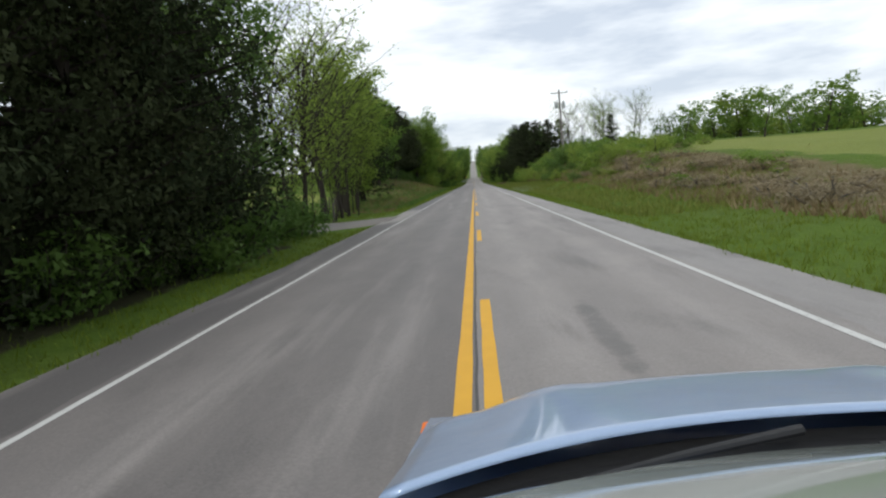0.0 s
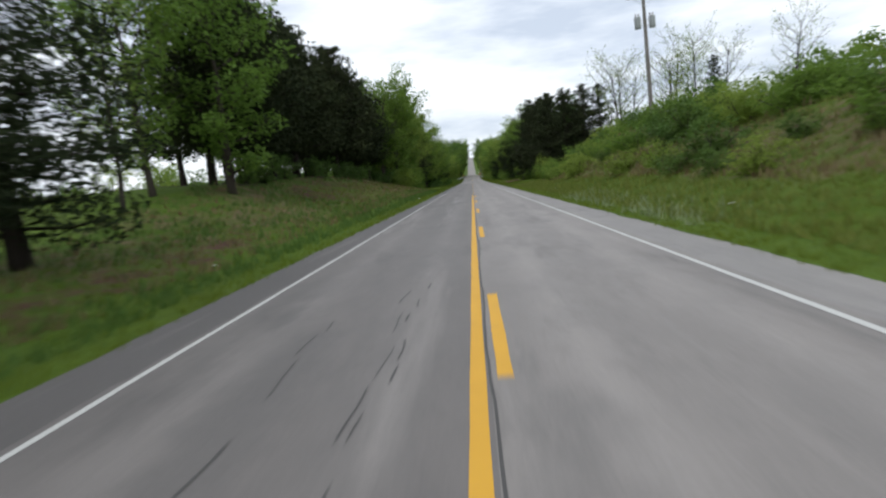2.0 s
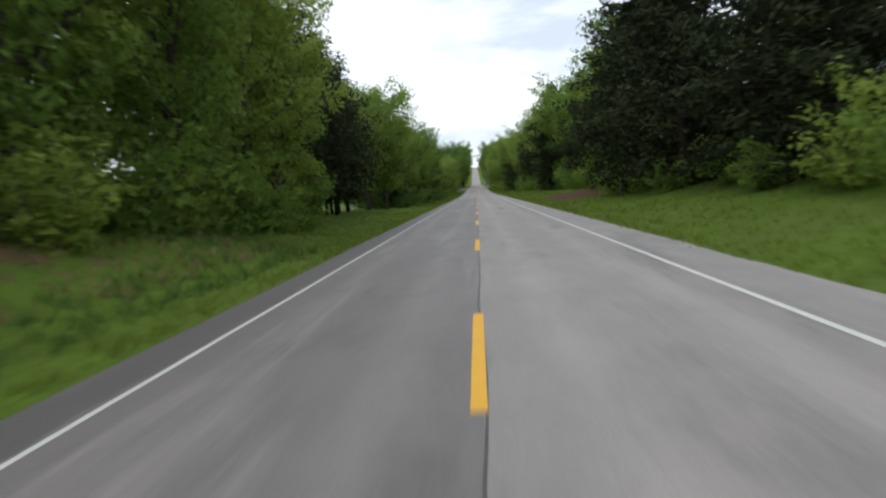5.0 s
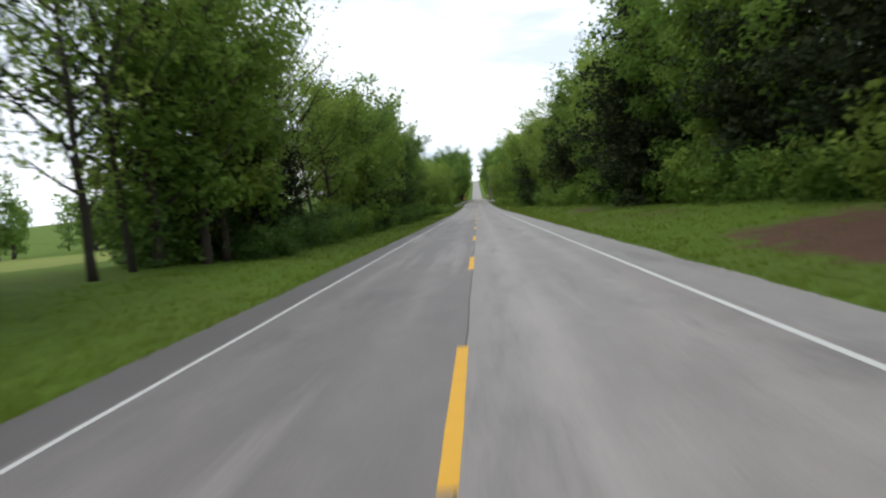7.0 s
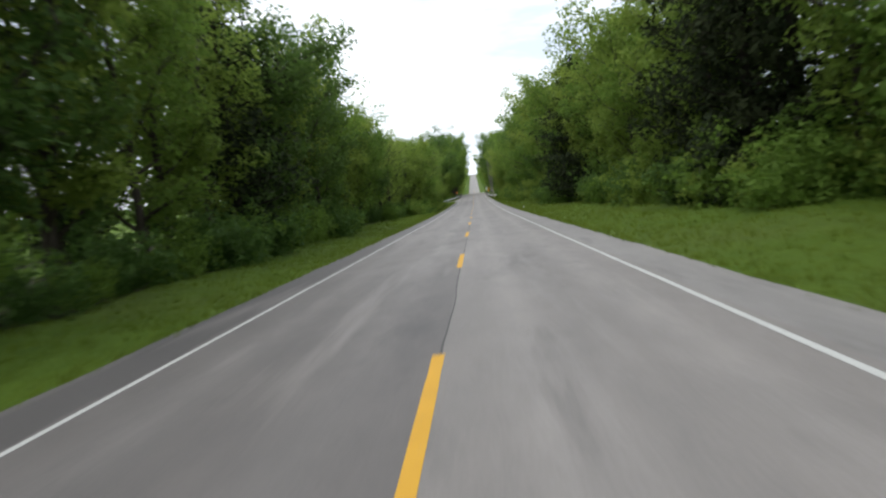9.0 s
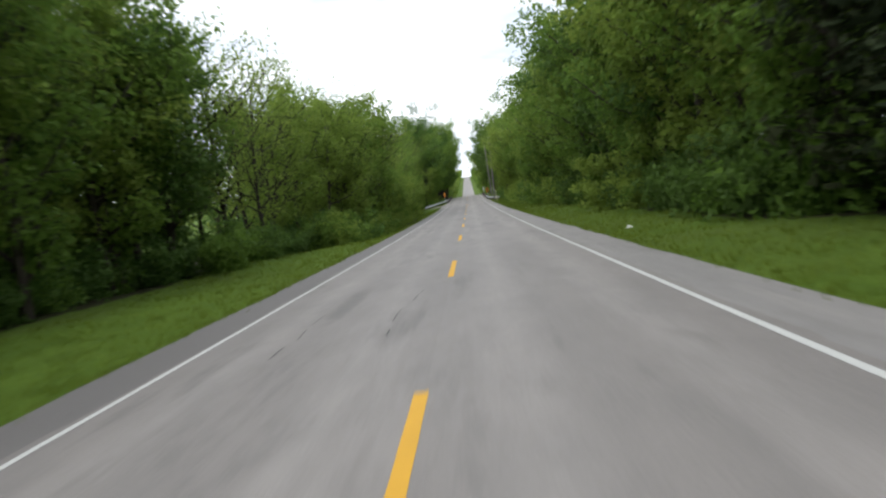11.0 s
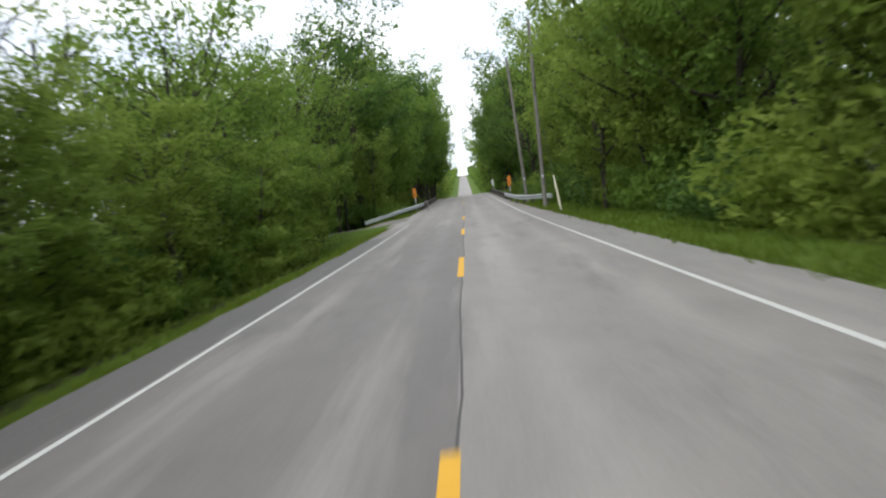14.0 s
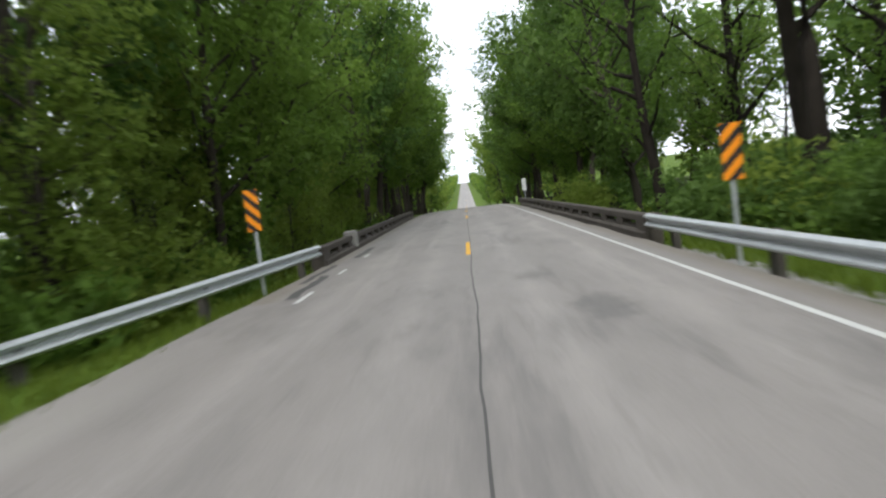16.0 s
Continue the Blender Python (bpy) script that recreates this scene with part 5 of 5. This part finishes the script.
# ---------------------------------------------------------------- the car at the start of the ride
def car():
    k = Mat("light_blue_metallic_paint", 0.42, 0.3, 0.4)
    k.color(k.mix(k.noise(160, 2), (0.27, 0.36, 0.52), (0.33, 0.43, 0.60)))
    k.b.inputs["Coat Weight"].default_value, k.b.inputs["Coat Roughness"].default_value = 0.9, 0.04
    k.bump(k.noise(5.0, 2), 0.35, 0.03)
    blue = k.m
    black = plain("black_trim", (0.012, 0.012, 0.013), (0.03, 0.03, 0.03), 0.5, 0, 30.0)
    # pale green-grey base colour stands in for sky and trees mirrored in the glass
    g = Mat("tinted_glass", 0.04, 0, 1.0)
    g.color((0.34, 0.37, 0.34))
    glass = g.m
    rubber = plain("tyre_rubber", (0.015, 0.015, 0.015), (0.03, 0.03, 0.03), 0.85)
    amber = plain("amber_lens", (0.75, 0.16, 0.03), (0.8, 0.2, 0.04), 0.25)
    lens = plain("clear_lens", (0.6, 0.62, 0.63), (0.75, 0.76, 0.77), 0.15)
    cx = 0.78
    root = thing("car", pose(cx, 0, road_z(0) + 0.016, math.degrees(math.atan(road_slope(0))), 0, 0), "light blue metallic car standing on the road, seen over its bonnet", "car")

    def hood_z(u, y):
        z = 1.068 - 0.18 * (y + 0.28) - 0.70 * max(0.0, y - 0.32) ** 2
        f = min(1.0, max(0.0, (y + 0.27) / 0.5))
        z -= (0.045 + 0.04 * f) * abs(u) ** 3.0
        z += f * (0.016 * math.exp(-((abs(u) - 0.55) / 0.12) ** 2) - 0.010 * math.exp(-((abs(u) - 0.80) / 0.08) ** 2))
        return z

    # bonnet
    bm = bmesh.new()
    nu, nv = 40, 22
    grid = []
    for j in range(nv):
        f = j / (nv - 1)
        y = -0.27 + f * 1.2
        grid.append([bm.verts.new(((2 * i / (nu - 1) - 1) * (0.90 - 0.05 * f), y + 0.02 * (1 - f) - 0.19 * (2 * i / (nu - 1) - 1) ** 2 * (1 - f), hood_z(2 * i / (nu - 1) - 1, y))) for i in range(nu)])
    for a, b in zip(grid, grid[1:]):
        for i in range(nu - 1):
            bm.faces.new((a[i], a[i + 1], b[i + 1], b[i]))
    r = bmesh.ops.extrude_edge_only(bm, edges=[e for e in bm.edges if e.is_boundary])
    bmesh.ops.translate(bm, verts=[v for v in r["geom"] if isinstance(v, bmesh.types.BMVert)], vec=(0, 0, -0.012))
    part("bonnet", bm, blue, root, smooth=True)
    # lower body, lofted front to back
    bm = bmesh.new()
    rings = []
    for y, w, zt in ((1.12, 0.62, 0.40), (1.04, 0.80, 0.46), (0.92, 0.87, hood_z(1, 0.92)), (0.7, 0.9, hood_z(1, 0.7)), (0.5, 0.925, hood_z(1, 0.5)), (0.1, 0.935, hood_z(1, 0.1) - 0.03), (-0.25, 0.94, hood_z(1, -0.25) - 0.075), (-0.42, 0.94, 0.95), (-1.5, 0.95, 0.98), (-2.8, 0.94, 1.0),
                     (-3.3, 0.92, 0.98), (-3.6, 0.80, 0.86), (-3.66, 0.66, 0.7)):
        rings.append([bm.verts.new((s * w * a, y, z)) for s, a, z in
                      ((-1, 0.95, 0.24), (-1, 1.0, 0.16 + 0.3 * zt), (-1, 1.015, 0.08 + 0.62 * zt), (-1, 1.0, zt - 0.06), (-1, 0.955, zt), (1, 0.955, zt), (1, 1.0, zt - 0.06), (1, 1.015, 0.08 + 0.62 * zt), (1, 1.0, 0.16 + 0.3 * zt), (1, 0.95, 0.24))])
    for a, b in zip(rings, rings[1:]):
        for i in range(10):
            bm.faces.new((a[i], a[(i + 1) % 10], b[(i + 1) % 10], b[i]))
    bm.faces.new(rings[0])
    bm.faces.new(rings[-1][::-1])
    bmesh.ops.recalc_face_normals(bm, faces=bm.faces)
    body = part("body", bm, blue, root, smooth=True)
    # cowl with wipers
    bm = bmesh.new()
    band = []
    for i in range(25):
        x = -0.84 + 1.68 * i / 24
        yr = -0.235 - 0.235 * x * x
        band.append([bm.verts.new((x, yr + dy, 1.035 - 0.06 * abs(x) ** 3 + dz)) for dy, dz in ((0.03, -0.03), (-0.02, -0.035), (-0.08, -0.03), (-0.13, -0.012), (-0.13, -0.06), (0.03, -0.08))])
    for a, b in zip(band, band[1:]):
        for k in range(6):
            bm.faces.new((a[k], a[(k + 1) % 6], b[(k + 1) % 6], b[k]))
    bm.faces.new(band[0])
    bm.faces.new(band[-1][::-1])
    cowl = part("cowl", bm, black, root, "black plastic cowl under the windscreen")
    for x0, x1 in ((-0.62, 0.02), (0.0, 0.66)):
        bm = bmesh.new()
        def over(x, back):
            return (x, -0.26 - 0.235 * x * x - back, 1.045 - 0.06 * abs(x) ** 3)
        tube(bm, [over(x0 + 0.56, 0.04), over(x0 + 0.3, 0.10), over(x0 + 0.04, 0.13)], [0.012, 0.009, 0.006], 8)
        tube(bm, [over(x0 - 0.04 + (x1 - x0) * k / 8, 0.15) for k in range(9)], [0.005] + [0.007] * 7 + [0.004], 8)
        part("wiper", bm, black, cowl)
    # cabin
    base = [(-0.84, -0.53), (0.84, -0.53), (0.84, -3.05), (-0.84, -3.05)]
    roof = [(-0.42, -1.62), (0.42, -1.62), (0.46, -2.6), (-0.46, -2.6)]
    zb, zr = 1.03, 1.43

    def pane(i0, i1, inset, name, material, bulge):
        bm = bmesh.new()
        rows = []
        for j in range(7):
            f = inset + (1 - 2 * inset) * j / 6
            line = []
            for i in range(9):
                e = inset + (1 - 2 * inset) * i / 8
                lo = [base[i0][c] + (base[i1][c] - base[i0][c]) * e for c in (0, 1)]
                hi = [roof[i0][c] + (roof[i1][c] - roof[i0][c]) * e for c in (0, 1)]
                p = Vector((lo[0] + (hi[0] - lo[0]) * f, lo[1] + (hi[1] - lo[1]) * f, zb + (zr - zb) * f))
                n = Vector(((base[i1][1] - base[i0][1]), -(base[i1][0] - base[i0][0]), 0)).normalized()
                p += -n * bulge * (4 * e * (1 - e)) * (1 - 0.3 * f) + Vector((0, 0, bulge * 0.6 * 4 * e * (1 - e) * f))
                if inset:
                    p += -n * 0.012
                line.append(bm.verts.new(p))
            rows.append(line)
        for a, b in zip(rows, rows[1:]):
            for i in range(8):
                bm.faces.new((a[i], a[i + 1], b[i + 1], b[i]))
        return part(name, bm, material, root, smooth=True)

    for i0, i1, name in ((0, 1, "windscreen"), (1, 2, "side_window"), (2, 3, "rear_window"), (3, 0, "side_window")):
        pane(i0, i1, 0.0, "cabin_frame", blue, 0.17 if "side" not in name else 0.03)
        pane(i0, i1, 0.045, name, glass, 0.17 if "side" not in name else 0.03)
    bm = bmesh.new()
    rows = [[bm.verts.new((roof[0][0] + (roof[1][0] - roof[0][0]) * i / 8, roof[0][1] + 0.06 * 4 * (i / 8) * (1 - i / 8) * (1 - j / 4) + (roof[3][1] - roof[0][1]) * j / 8,
             zr + 0.055 * 4 * (i / 8) * (1 - i / 8) + 0.03 * math.sin(math.pi * j / 8))) for i in range(9)] for j in range(9)]
    for a, b in zip(rows, rows[1:]):
        for i in range(8):
            bm.faces.new((a[i], a[i + 1], b[i + 1], b[i]))
    part("roof", bm, blue, root, smooth=True)
    for x in (-0.86, 0.86):
        for y in (0.28, -2.48):
            bm = bmesh.new()
            tube(bm, [(x - 0.11, y, 0.32), (x - 0.09, y, 0.32), (x + 0.09, y, 0.32), (x + 0.11, y, 0.32)], [0.27, 0.32, 0.32, 0.27], 24)
            wheel = part("wheel", bm, rubber, root, "black rubber tyre")
            bm = bmesh.new()
            tube(bm, [(x - 0.115, y, 0.32), (x + 0.115, y, 0.32)], [0.19, 0.19], 20)
            part("rim", bm, M_GALV, wheel)
    for s in (-1, 1):
        bm = bmesh.new()
        box(bm, s * 0.91, 0.60, 0.71, 0.05, 0.2, 0.06, 0.02)
        part("side_marker_lamp", bm, amber, body, "amber side marker lamp")
        bm = bmesh.new()
        box(bm, s * 0.58, 1.05, 0.42, 0.32, 0.12, 0.12, 0.04)
        part("headlamp", bm, lens, body, "clear headlamp lens")


car()
